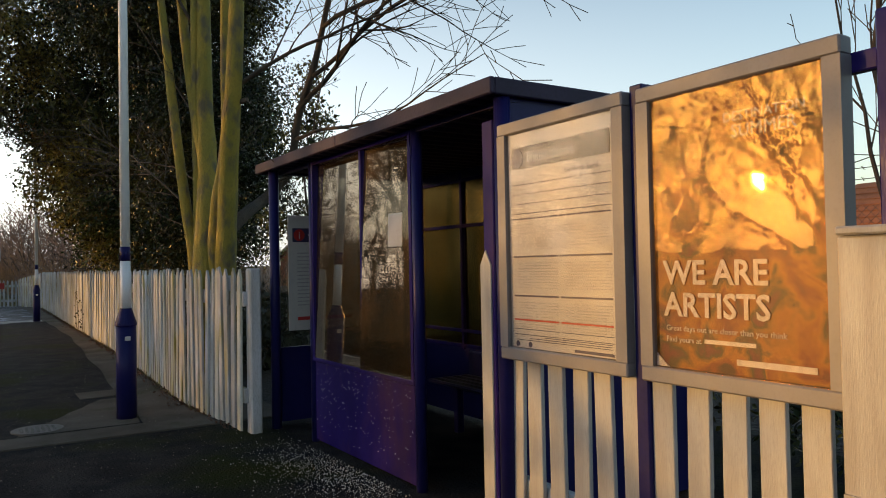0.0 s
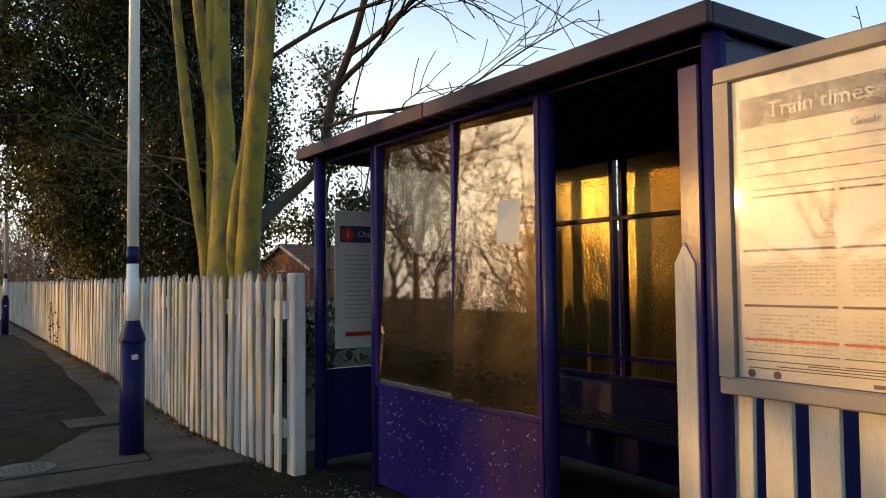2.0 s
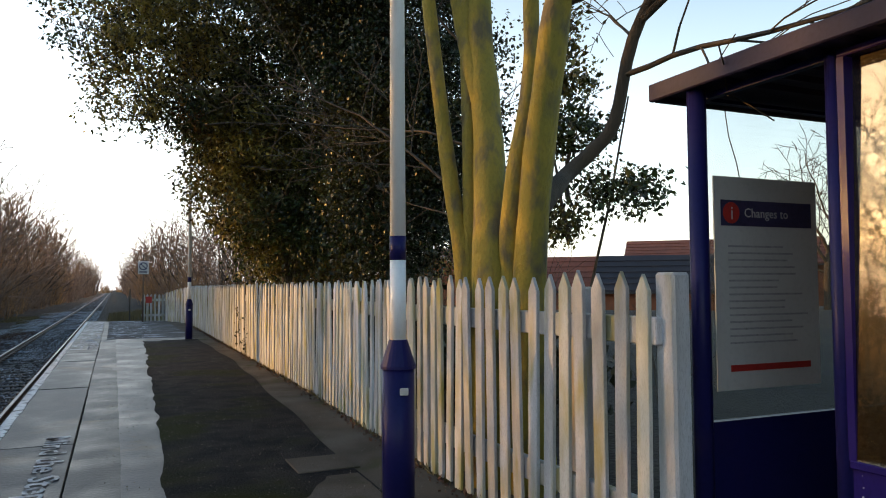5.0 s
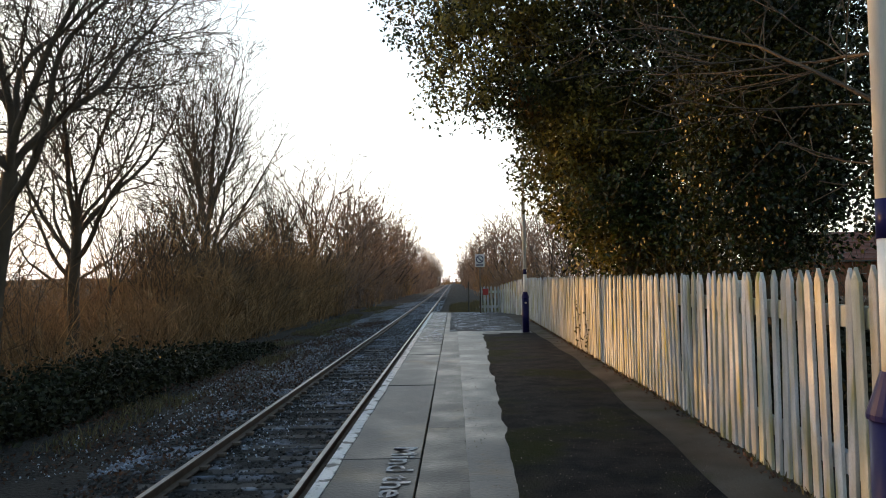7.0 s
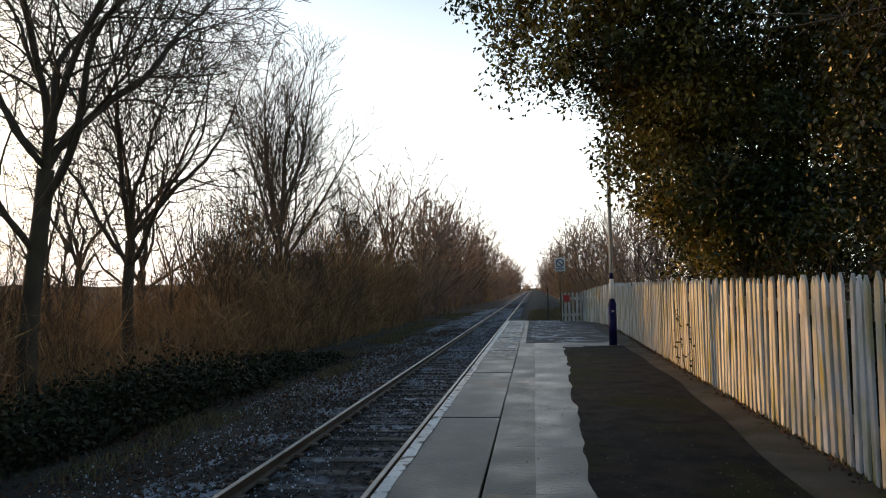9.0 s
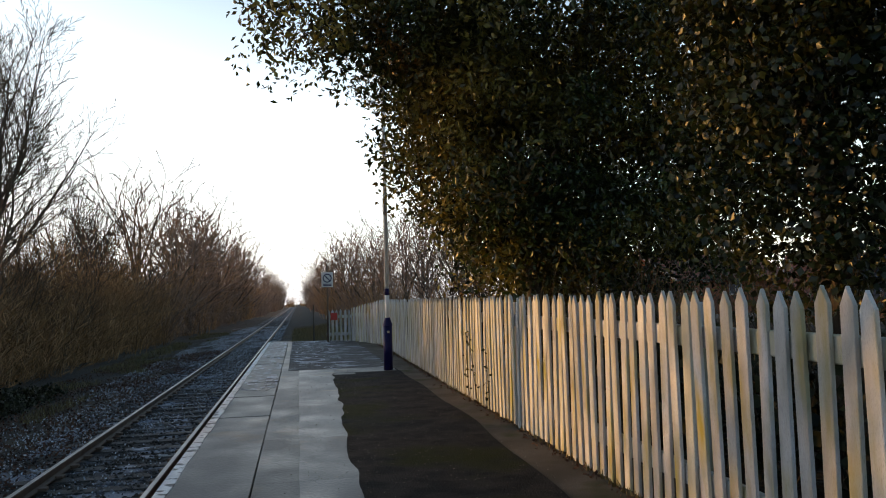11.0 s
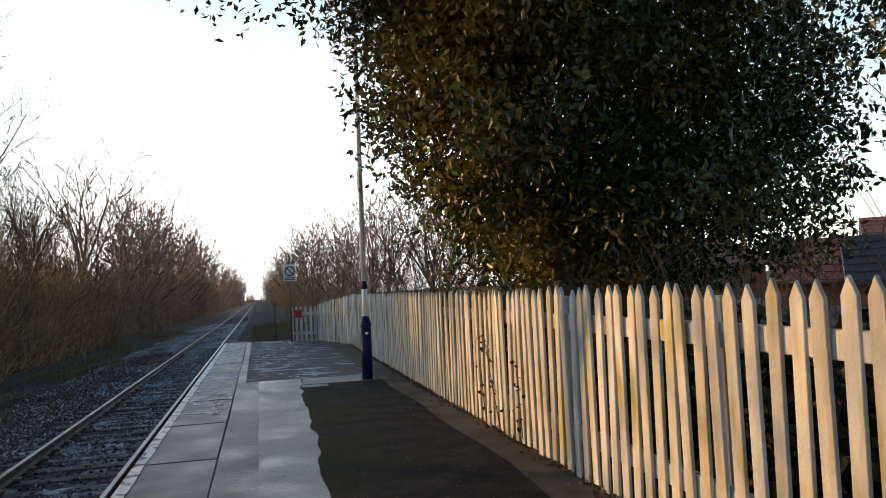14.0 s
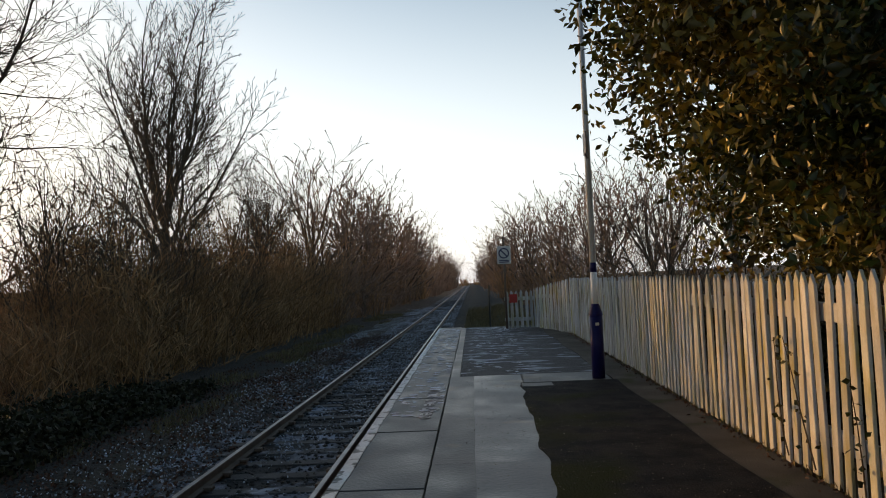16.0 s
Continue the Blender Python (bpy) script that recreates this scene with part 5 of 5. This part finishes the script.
# ---- bare trees ----
def bare_tree_kind(seed, height, radius, trunk, limbs, tilt, crown=M_BARK, depth=3, gaps=(0.4, 0.5, 0.62, 0.85), ang=0.62, up=0.03, wob=0.09, ratio=0.5, thin=0.007, lean=0.03, bare=0.14, forks=3):
    """A trunk that forks into limbs tilted between the two given angles from upright."""
    rg = np.random.default_rng(seed)
    segs = []
    p, d, h = np.array([0, 0, -0.2]), np.array([rg.normal() * lean, rg.normal() * lean, 1.0]), height * trunk
    knots = [p]
    for i in range(6):
        d = d + rg.normal(size=3) * lean
        d = d / math.sqrt(d @ d)
        q = p + d * ((h + 0.2) / 6)
        segs.append((p, q, radius * (1.12 - 0.3 * i / 6), radius * (1.12 - 0.3 * (i + 1) / 6)))
        p = q
        knots.append(p)
    for i in range(limbs):
        a = 2 * math.pi * i * 0.382 + rg.uniform(-0.4, 0.4)
        t = radians(tilt[0] + (tilt[1] - tilt[0]) * ((i + 0.5) / limbs) ** 1.2)
        start = knots[-1] if i < limbs * 0.55 else knots[-1 - rg.integers(0, forks)]
        way = np.array([math.cos(a) * math.sin(t), math.sin(a) * math.sin(t), math.cos(t)])
        branch(segs, rg, start, way, (height - h) * (1.0 - 0.25 * t) * rg.uniform(0.85, 1.05), radius * rg.uniform(0.34, 0.52), depth, gaps, ang, up, wob, ratio, thin, bare)
    k = height / max(s[1][2] for s in segs)
    segs = [(a * k, b * k, r, q) for a, b, r, q in segs]
    return tubes_mesh("trunk", [s for s in segs if s[2] > 0.05], M_BARK, 7), tubes_mesh("crown", [s for s in segs if s[2] <= 0.05], crown, 3)


FINE, COARSE = (0.24, 0.22, 0.32, 0.45), (0.5, 0.46, 0.6, 0.8)
KINDS = {
    "oak": bare_tree_kind(31, 14, 0.185, 0.34, 8, (4, 54), gaps=FINE, ang=0.8, up=0.02, wob=0.13, ratio=0.56, thin=0.007, lean=0.05),
    "oak_b": bare_tree_kind(36, 13, 0.17, 0.34, 8, (4, 52), gaps=FINE, ang=0.75, up=0.02, wob=0.12, ratio=0.56, thin=0.007, lean=0.07),
    "ash": bare_tree_kind(34, 17.5, 0.24, 0.33, 12, (1, 48), gaps=FINE, ang=0.52, up=0.015, wob=0.06, ratio=0.44, thin=0.010, bare=0.12, forks=3),
    "old_oak": bare_tree_kind(39, 13, 0.27, 0.30, 7, (10, 58), gaps=COARSE, ang=0.85, up=0.02, wob=0.15, ratio=0.55, thin=0.02, depth=2),
    "pole": bare_tree_kind(32, 11, 0.13, 0.36, 5, (3, 38), gaps=COARSE, ang=0.6, up=0.03, wob=0.09, ratio=0.5, thin=0.009),
    "stool": bare_tree_kind(33, 8, 0.09, 0.06, 7, (5, 40), gaps=COARSE, ang=0.65, up=0.03, wob=0.1, ratio=0.5, thin=0.009),
    "sapling": bare_tree_kind(35, 6, 0.045, 0.12, 5, (3, 34), gaps=(0.3, 0.3, 0.4, 0.5), ang=0.6, up=0.03, wob=0.1, ratio=0.5, thin=0.006, depth=2),
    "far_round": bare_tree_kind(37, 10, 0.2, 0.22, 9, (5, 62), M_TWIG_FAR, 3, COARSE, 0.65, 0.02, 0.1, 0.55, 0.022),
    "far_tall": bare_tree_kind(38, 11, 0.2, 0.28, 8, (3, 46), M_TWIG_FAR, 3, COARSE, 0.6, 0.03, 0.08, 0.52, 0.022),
}


def bare_tree(kind, x, y, turn, scale, label="bare winter tree with fine brown twigs beside the railway"):
    t = thing("bare_tree", pose(x, y, ground_height(x, y), 0, 0, turn), label, "tree", "bare trees beside the railway")
    for nm, me in zip(("trunk", "crown"), KINDS[kind]):
        o = new(nm, me)
        o.parent = t
        o.matrix_basis = Matrix.Scale(scale, 4)
    return t


# the wood beside the line, nearest first
for k, x, y, turn, s in (("oak", -9.4, 19.0, 20, 1.0), ("oak_b", -10.5, 24.5, 100, 0.95), ("ash", -14.6, 46.9, 10, 1.04), ("old_oak", -18, 38.5, 60, 0.85),
                         ("old_oak", -17, 7, 130, 0.95), ("old_oak", -22, 21, 200, 0.9), ("pole", -12.0, 38, 60, 0.8), ("pole", -13.5, 41.5, 80, 1.0), ("stool", -10.6, 31, 0, 0.75), ("old_oak", -24, 43, 140, 0.9),
                         ("stool", -11, 50, 200, 1.1), ("ash", -12.5, 58, 250, 0.66), ("pole", -10, 63, 90, 1.0), ("pole", -11.5, 28.5, 200, 0.65), ("stool", -12.5, 33.5, 20, 0.95), ("pole", -14, 36.5, 260, 0.75),
                         ("stool", -10.4, 39, 90, 0.75), ("pole", -17, 41, 310, 0.85), ("stool", -11.2, 43.5, 40, 0.85), ("pole", -19, 52, 120, 0.95), ("stool", -12, 22, 75, 0.7), ("pole", -16, 24, 140, 0.8), ("pole", -20, 36, 10, 0.85),
                         ("stool", -10.2, 47, 270, 0.9), ("stool", -9.5, 56, 15, 0.9), ("old_oak", -17, 12, 300, 0.9), ("stool", -10.5, 14, 30, 0.8), ("pole", -11, 5, 70, 0.9), ("old_oak", -15, 4, 20, 1.0),
                         ("stool", -9.5, 3.5, 200, 0.7), ("old_oak", -20, 9, 80, 1.1), ("old_oak", -23, 26, 40, 0.95), ("stool", -13.5, 17, 330, 0.8), ("pole", -14.5, 27, 15, 0.8), ("stool", -9.6, 35.5, 130, 0.7),
                         ("old_oak", -13, 1, 200, 1.0), ("old_oak", -11, -8, 100, 1.0), ("pole", -12.5, 52, 20, 1.0), ("old_oak", -20, 62, 70, 1.0), ("pole", -16, 49, 190, 1.05), ("stool", -9.4, 52.5, 330, 0.95)):
    bare_tree(k, x, y, turn, s)
for i in range(46):
    x, y = -9.0 - 6.0 * rng.random() ** 1.3, (rng.uniform(14, 22) if i % 5 < 2 else rng.uniform(33, 47))
    bare_tree("sapling", x, y, rng.uniform(0, 360), rng.uniform(0.6, 1.05), "thin bare sapling with brown twigs in the trackside scrub")
# the far line on both sides of the track
for k, x, y, turn, s in (("far_round", -9.4, 68, 30, 1.23), ("far_tall", -13, 72, 300, 1.36), ("far_round", -9.2, 76, 10, 1.10), ("far_tall", -9.5, 83, 50, 1.23), ("far_round", -8.8, 90, 170, 1.23), ("far_tall", -9.0, 98, 220, 1.23), ("far_round", -8.6, 106, 80, 1.23),
                         ("far_round", -8.6, 115, 20, 1.30), ("far_tall", -8.4, 124, 60, 1.23), ("far_round", -8.2, 133, 0, 1.17), ("far_round", -8.6, 71.5, 140, 1.10), ("far_tall", -10, 79, 200, 1.16), ("far_round", -8.8, 94, 60, 1.10), ("far_round", -8.4, 111, 250, 1.16), ("far_round", -8.2, 128, 140, 1.16), ("far_round", -8.4, 205, 90, 1.30), ("far_round", -8, 225, 200, 1.30), ("far_tall", -8, 250, 10, 1.23), ("far_round", -7.6, 280, 60, 1.23),
                         ("far_round", 6.2, 52, 0, 0.84), ("far_tall", 8, 57, 40, 0.84), ("far_round", 5.6, 64, 90, 0.90), ("far_tall", 7.5, 70, 130, 0.87), ("far_tall", 10.5, 66, 200, 0.87), ("far_round", 5.0, 78, 250, 0.98), ("far_tall", 6, 88, 300, 0.92), ("far_round", 5.0, 100, 20, 1.12), ("far_round", 4.8, 116, 70, 1.19),
                         ("far_tall", 5, 135, 120, 1.12), ("far_round", 4.8, 160, 60, 1.25), ("far_round", 5, 200, 0, 1.25), ("far_round", 5, 250, 140, 1.25), ("far_tall", 9.5, 50, 160, 0.80), ("far_tall", 12, 58, 10, 0.92), ("far_tall", 14, 52, 70, 0.87), ("far_tall", 12.5, 47, 220, 0.75)):
    bare_tree(k, x, y, turn, s, "bare far-off tree with dense brown twigs along the track")
for k, x, y, turn, s in (("stool", 3.9, 27.5, 0, 0.55), ("stool", 5.2, 30.5, 70, 0.58), ("stool", 6.8, 34, 150, 0.55), ("stool", 8.5, 42, 310, 0.66), ("stool", 10.5, 46, 120, 0.72), ("pole", 9.5, 3.5, 50, 0.74), ("stool", 11, 1.2, 0, 0.85), ("old_oak", 34, 30, 0, 0.75)):
    bare_tree(k, x, y, turn, s, "bare winter tree with fine brown twigs behind the platform fence")

# ---- scrub, hedge, litter and grass ----
def bush_segs(seed, stems=26, h=3.2, r=0.012):
    rg = np.random.default_rng(seed)
    segs = []
    for _ in range(stems):
        a, q = rg.uniform(0, 6.28), rg.uniform(0, 0.5)
        d = (math.cos(a) * rg.uniform(0.05, 0.5), math.sin(a) * rg.uniform(0.05, 0.5), 1)
        grow((math.cos(a) * q, math.sin(a) * q, -0.1), d, h * rg.uniform(0.4, 0.95), r * rg.uniform(0.6, 1.3), 1, rg, 0.9, 0.3, 2, 0.14, 3, 0.4, segs, 0.003)
    return np.array([[*a, *b, r0, r1] for a, b, r0, r1 in segs])


BUSHES = [bush_segs(s, 13) for s in (41, 42, 43, 44)]
def scrub(name, places, label, mat):
    rows = []
    for x, y, s in places:
        b = BUSHES[rng.integers(4)].copy()
        a = rng.uniform(0, 6.28)
        ca, sa = math.cos(a), math.sin(a)
        for o in (0, 3):
            px, py = b[:, o].copy(), b[:, o + 1].copy()
            b[:, o], b[:, o + 1] = (px * ca - py * sa) * s + x, (px * sa + py * ca) * s + y
            b[:, o + 2] = b[:, o + 2] * s + ground_height(x, y)
        b[:, 6:8] *= max(s, 1.0) * (1.0 + max(0, y - 50) * 0.012)
        rows.append(b)
    v, f = tube_arrays(np.concatenate(rows), 3)
    return tagged(new(name, fast_mesh(name, v, f, mat)), label, "scrub", kind="stuff")


left = [(-8.6 - abs(rng.normal()) * 2.6, rng.uniform(36, 62), rng.uniform(0.9, 1.7)) for _ in range(75)]
left += [(-8.6 - abs(rng.normal()) * 2.6, rng.uniform(16, 36), rng.uniform(0.45, 0.95)) for _ in range(75)]
# scrub outside the view, raised to shade the feet of the near pickets
left += [(-9.5 - abs(rng.normal()) * 3.0, rng.uniform(-10, 14), rng.uniform(0.6, 0.95)) for _ in range(40)]
left += [(rng.uniform(-26, -14), rng.uniform(22, 90), rng.uniform(0.8, 1.5)) for _ in range(80)]
left += [(rng.uniform(-46, -24), rng.uniform(-6, 70), rng.uniform(0.7, 1.3)) for _ in range(70)]
left += [(-7.8 - abs(rng.normal()) * 3.0, 44 + 110 * rng.random() ** 1.4, rng.uniform(1.2, 2.1)) for _ in range(95)]
scrub("scrub", [(-6.8 - abs(rng.normal()) * 3.0, rng.uniform(140, 330), rng.uniform(2.0, 3.0)) for _ in range(60)], "distant brown scrub along the track, haze put into its colour", M_TWIG_FAR)
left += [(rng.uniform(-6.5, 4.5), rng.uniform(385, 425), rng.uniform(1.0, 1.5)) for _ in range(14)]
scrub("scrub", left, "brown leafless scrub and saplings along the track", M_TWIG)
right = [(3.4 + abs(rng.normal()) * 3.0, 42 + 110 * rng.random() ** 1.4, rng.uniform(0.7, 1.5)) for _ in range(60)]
scrub("scrub", [(4.0 + abs(rng.normal()) * 3.0, rng.uniform(140, 330), rng.uniform(2.0, 3.0)) for _ in range(50)], "distant brown scrub beyond the platform, haze put into its colour", M_TWIG_FAR)
right += [(3.2 + rng.random() * 5, rng.uniform(33, 48), rng.uniform(0.3, 0.7)) for _ in range(40)]
right += [(rng.uniform(4, 18), rng.uniform(36, 60), rng.uniform(0.4, 0.8)) for _ in range(40)]
scrub("scrub", right, "brown leafless scrub beyond the platform end", M_TWIG)
scrub("scrub", [(3.2 + rng.random() * 3, rng.uniform(9, 24), rng.uniform(0.3, 0.6)) for _ in range(50)], "thin undergrowth behind the fence", M_BARK)

def leaf_stuff(name, pts, size, mat, label, cat, droop=0.3, narrow=0.5):
    v, f = leaf_arrays(np.asarray(pts), size, rng, droop, narrow)
    return tagged(new(name, fast_mesh(name, v, f, mat)), label, cat, kind="stuff")


def thicket(name, k, xr, yr, top, size, label, mat=M_TWIG, lean=0.5):
    """Countless thin upright shoots, in clumps of uneven height."""
    x, y = rng.uniform(*xr, k), rng.uniform(*yr, k)
    h = np.array([top * (0.7 + 0.9 * noise.noise(Vector((a * 0.35, b * 0.22, 2)))) for a, b in zip(x, y)])
    h = np.maximum(h, 0.3)
    z = h * rng.random(k) ** 1.1
    g = np.array([ground_height(a, b) for a, b in zip(x, y)])
    d = rng.normal(size=(k, 3))
    d[:, 2] = np.abs(d[:, 2]) + lean
    d /= np.linalg.norm(d, axis=1, keepdims=True)
    w = np.cross(d, rng.normal(size=(k, 3)))
    w /= np.linalg.norm(w, axis=1, keepdims=True)
    s = (size * rng.uniform(0.6, 1.3, k))[:, None]
    p = np.stack([x, y, g + z - 0.1], 1)
    wide = w * (0.006 + 0.004 * rng.random((k, 1))) * (1 + size)
    bend = p + d * s * 0.5 + rng.normal(size=(k, 3)) * s * 0.06
    v = np.stack([p, bend + wide, p + d * s, bend - wide], 1).reshape(-1, 3)
    b = (np.arange(k) * 4)[:, None]
    f = np.concatenate([np.concatenate([b, b + 1, b + 3], 1), np.concatenate([b + 1, b + 2, b + 3], 1)], 0)
    return tagged(new(name, fast_mesh(name, v, f, mat)), label, "undergrowth", kind="stuff")


thicket("undergrowth", 15000, (-13.5, -8.4), (-10, 33), 2.2, 0.65, "thin brown leafless undergrowth at the wood's edge")
thicket("undergrowth", 52000, (-15, -8.2), (31, 62), 4.4, 0.8, "dense brown leafless undergrowth along the track")
thicket("undergrowth", 22000, (-30, -14), (-14, 80), 2.6, 0.9, "low brown leafless undergrowth deep in the wood")
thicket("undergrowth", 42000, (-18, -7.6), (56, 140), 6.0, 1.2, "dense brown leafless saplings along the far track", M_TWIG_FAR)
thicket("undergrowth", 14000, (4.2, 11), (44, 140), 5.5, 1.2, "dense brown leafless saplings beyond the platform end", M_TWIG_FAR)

pts = []
for _ in range(720):
    y = rng.uniform(8, 31)
    x = -6.5 - rng.random() * 2.0
    h = (0.85 + 0.4 * noise.noise(Vector((x * 0.8, y * 0.5, 4)))) * (1.0 if y < 22 else 1 - (y - 22) * 0.075) * min(1.0, (-6.2 - x) * 1.3)
    pts.append(np.array([x, y, ground_height(x, y) + h * 0.45]) + rng.normal(size=(55, 3)) * np.array([0.22, 0.3, h * 0.28]))
bank = []
for _ in range(230):
    y = rng.uniform(8.6, 23)
    x = rng.uniform(2.95, 4.6)
    bank.append(np.array([x, y, 0.45]) + rng.normal(size=(60, 3)) * np.array([0.3, 0.35, 0.26]))
bank = np.concatenate(bank)
bank = bank[(bank[:, 2] > 0) & (bank[:, 2] < 1.3) & (bank[:, 0] > 2.72)]
leaf_stuff("ivy_bank", bank, 0.12, M_BRAMBLE, "dark ivy and undergrowth behind the fence", "undergrowth", 0.2, 0.7)
leaf_stuff("bramble_hedge", np.concatenate(pts), 0.10, M_BRAMBLE, "low dark bramble and ivy bank beside the track", "hedge", 0.2, 0.7)
k = 36000
x, y = rng.uniform(-7.6, -3.4, k), 6 + 40 * rng.random(k)
keep = rng.random(k) < np.clip(0.5 + np.array([noise.noise(Vector((a * 0.7, b * 0.4, 3))) for a, b in zip(x, y)]), 0, 1)
x, y = x[keep], y[keep]
z = np.array([max(ground_height(a, b), BED - np.clip(-4.0 - a, 0, 1) * 0.2) + 0.02 for a, b in zip(x, y)])
leaf_stuff("leaf_litter", np.stack([x, y, z], 1), 0.065, M_LITTER, "damp brown fallen leaves beside the track", "leaf litter", 0.0, 0.6)
k = 900
y = rng.uniform(5.3, 31, k)
x = np.array([fence_x(b) for b in y]) - 0.02 - np.abs(rng.normal(size=k)) * 0.05
leaf_stuff("leaf_litter", np.stack([x, y, np.full(k, 0.012)], 1), 0.04, M_LITTER, "brown leaves caught along the fence foot", "leaf litter", 0.0, 0.6)
def grass_stuff(name, places, h, label):
    p = np.asarray(places)
    k = len(p)
    d = rng.normal(size=(k, 3)) * 0.35
    d[:, 2] = 1
    L = (h * rng.uniform(0.5, 1.3, k))[:, None]
    w = np.stack([rng.normal(size=k), rng.normal(size=k), np.zeros(k)], 1) * 0.006 * (1 + h)
    v = np.stack([p - w, p + w, p + d * L], 1).reshape(-1, 3)
    f = (np.arange(k) * 3)[:, None] + np.arange(3)[None]
    return tagged(new(name, fast_mesh(name, v, f, M_GRASS)), label, "grass", kind="stuff")


gx, gy = -5.2 - 2.4 * rng.random(26000), 6 + 70 * rng.random(26000) ** 1.2
gk = np.array([noise.noise(Vector((a * 0.5, b * 0.25, 9))) > 0.05 for a, b in zip(gx, gy)])
gx, gy = gx[gk], gy[gk]
grass_stuff("grass", np.stack([gx, gy, [ground_height(a, b) for a, b in zip(gx, gy)]], 1), 0.16, "rough winter grass beside the track")
gx, gy = rng.uniform(-0.3, 3.4, 9000), rng.uniform(34.8, 70, 9000)
grass_stuff("grass", np.stack([gx, gy, [ground_height(a, b) for a, b in zip(gx, gy)]], 1), 0.35, "straw-coloured grass beyond the platform end")
gy = rng.uniform(6.0, 31, 1400)
grass_stuff("grass", np.stack([[fence_x(b) + rng.uniform(-0.03, 0.02) for b in gy], gy, np.zeros(1400)], 1), 0.06, "tufts of grass along the fence foot")
# ivy creeping through the fence
iv = thing("ivy_strands", (2.28, 16.4, 0.0), "thin ivy strands growing through the fence pickets", "ivy")
lp = []
for y0 in (0.1, 0.7, 1.1):
    q = grow((-0.05, y0, 0.1), (0, rng.normal() * 0.4, 1), rng.uniform(0.5, 1.0), 0.006, 0, rng, 0.5, 0.2, 2, 0.12, 6, 0.5, None, 0.003)
    q = [(np.array([-0.04, a[1], a[2]]), np.array([-0.04, b[1], b[2]]), r, s) for a, b, r, s in q]
    o = new("stem", tubes_mesh("stem", q, M_BARK, 4))
    o.parent = iv
    for s in q:
        for _ in range(3):
            lp.append(s[1] + rng.normal(size=3) * np.array([0.01, 0.05, 0.05]))
v, f = leaf_arrays(np.array(lp), 0.045, rng, 0.3, 0.8)
o = new("leaves", fast_mesh("leaves", v, f, M_IVY)); o.parent = iv


# bits of leaf and grit on the platform
# near-white flakes carry the sparkle of the gravel by the shelter
k = 2600
x, y = 2.40 - np.abs(rng.normal(size=k)) * 0.26, 3.5 + rng.normal(size=k) * 0.55
leaf_stuff("platform_debris", np.stack([x, y, np.full(k, 0.006)], 1), 0.009, M_GRIT, "grit scattered at the foot of the shelter, its sparkle put into the pale colour", "debris", 0.0, 0.9)
k = 5000
x, y = rng.uniform(0.0, 2.0, k), 1.5 + 30 * rng.random(k) ** 1.3
leaf_stuff("platform_debris", np.stack([x, y, np.full(k, 0.008)], 1), 0.010, M_DEBRIS, "scattered grit, frost crumbs and leaf scraps on the tarmac", "debris", 0.0, 0.8)
k = 46000
x, y = -1.0 - 4.8 * rng.random(k) ** 1.1, 13 + 70 * rng.random(k) ** 0.9
keep = (np.abs(x - RAIL_R) > 0.08) & (np.abs(x - RAIL_L) > 0.08) & (rng.random(k) < np.array([0.45 + noise.noise(Vector((a * 0.8, b * 0.35, 6))) for a, b in zip(x, y)]))
x, y = x[keep], y[keep]
z = np.array([max(ground_height(a, b), BED - np.clip(-4.0 - a, 0, 1) * 0.2) + 0.025 for a, b in zip(x, y)])
leaf_stuff("frost", np.stack([x, y, z], 1), 0.032, M_FROST, "pale frost lying on the ballast", "frost", 0.0, 0.9)

# thin films of frost lying in streaks on the far slabs
def frost_film(name, k, xr, yr, label):
    x, y = rng.uniform(*xr, k), yr[1] - (yr[1] - yr[0]) * rng.random(k) ** 1.7
    a = np.arange(9) * 2 * np.pi / 9
    wide, deep = rng.uniform(0.02, 0.09, (k, 1)), rng.uniform(0.015, 0.06, (k, 1))
    rag = rng.uniform(0.55, 1.25, (k, 9))
    px = np.clip(x[:, None] + np.cos(a) * wide * rag, xr[0], xr[1])
    py = y[:, None] + np.sin(a) * deep * rag
    v = np.stack([px, py, np.full((k, 9), 0.0055) + rng.uniform(0, 0.002, (k, 1))], 2).reshape(-1, 3)
    f = (np.arange(k) * 9)[:, None] + np.arange(9)[None]
    return tagged(new(name, fast_mesh(name, v, f, M_FROST)), label, "frost", kind="stuff")


frost_film("frost", 330, (-0.80, -0.26), (20, 34), "thin white frost on the far coping slabs")
frost_film("frost", 240, (0.0, 1.1), (23.4, 34), "thin white frost on the rough tarmac")
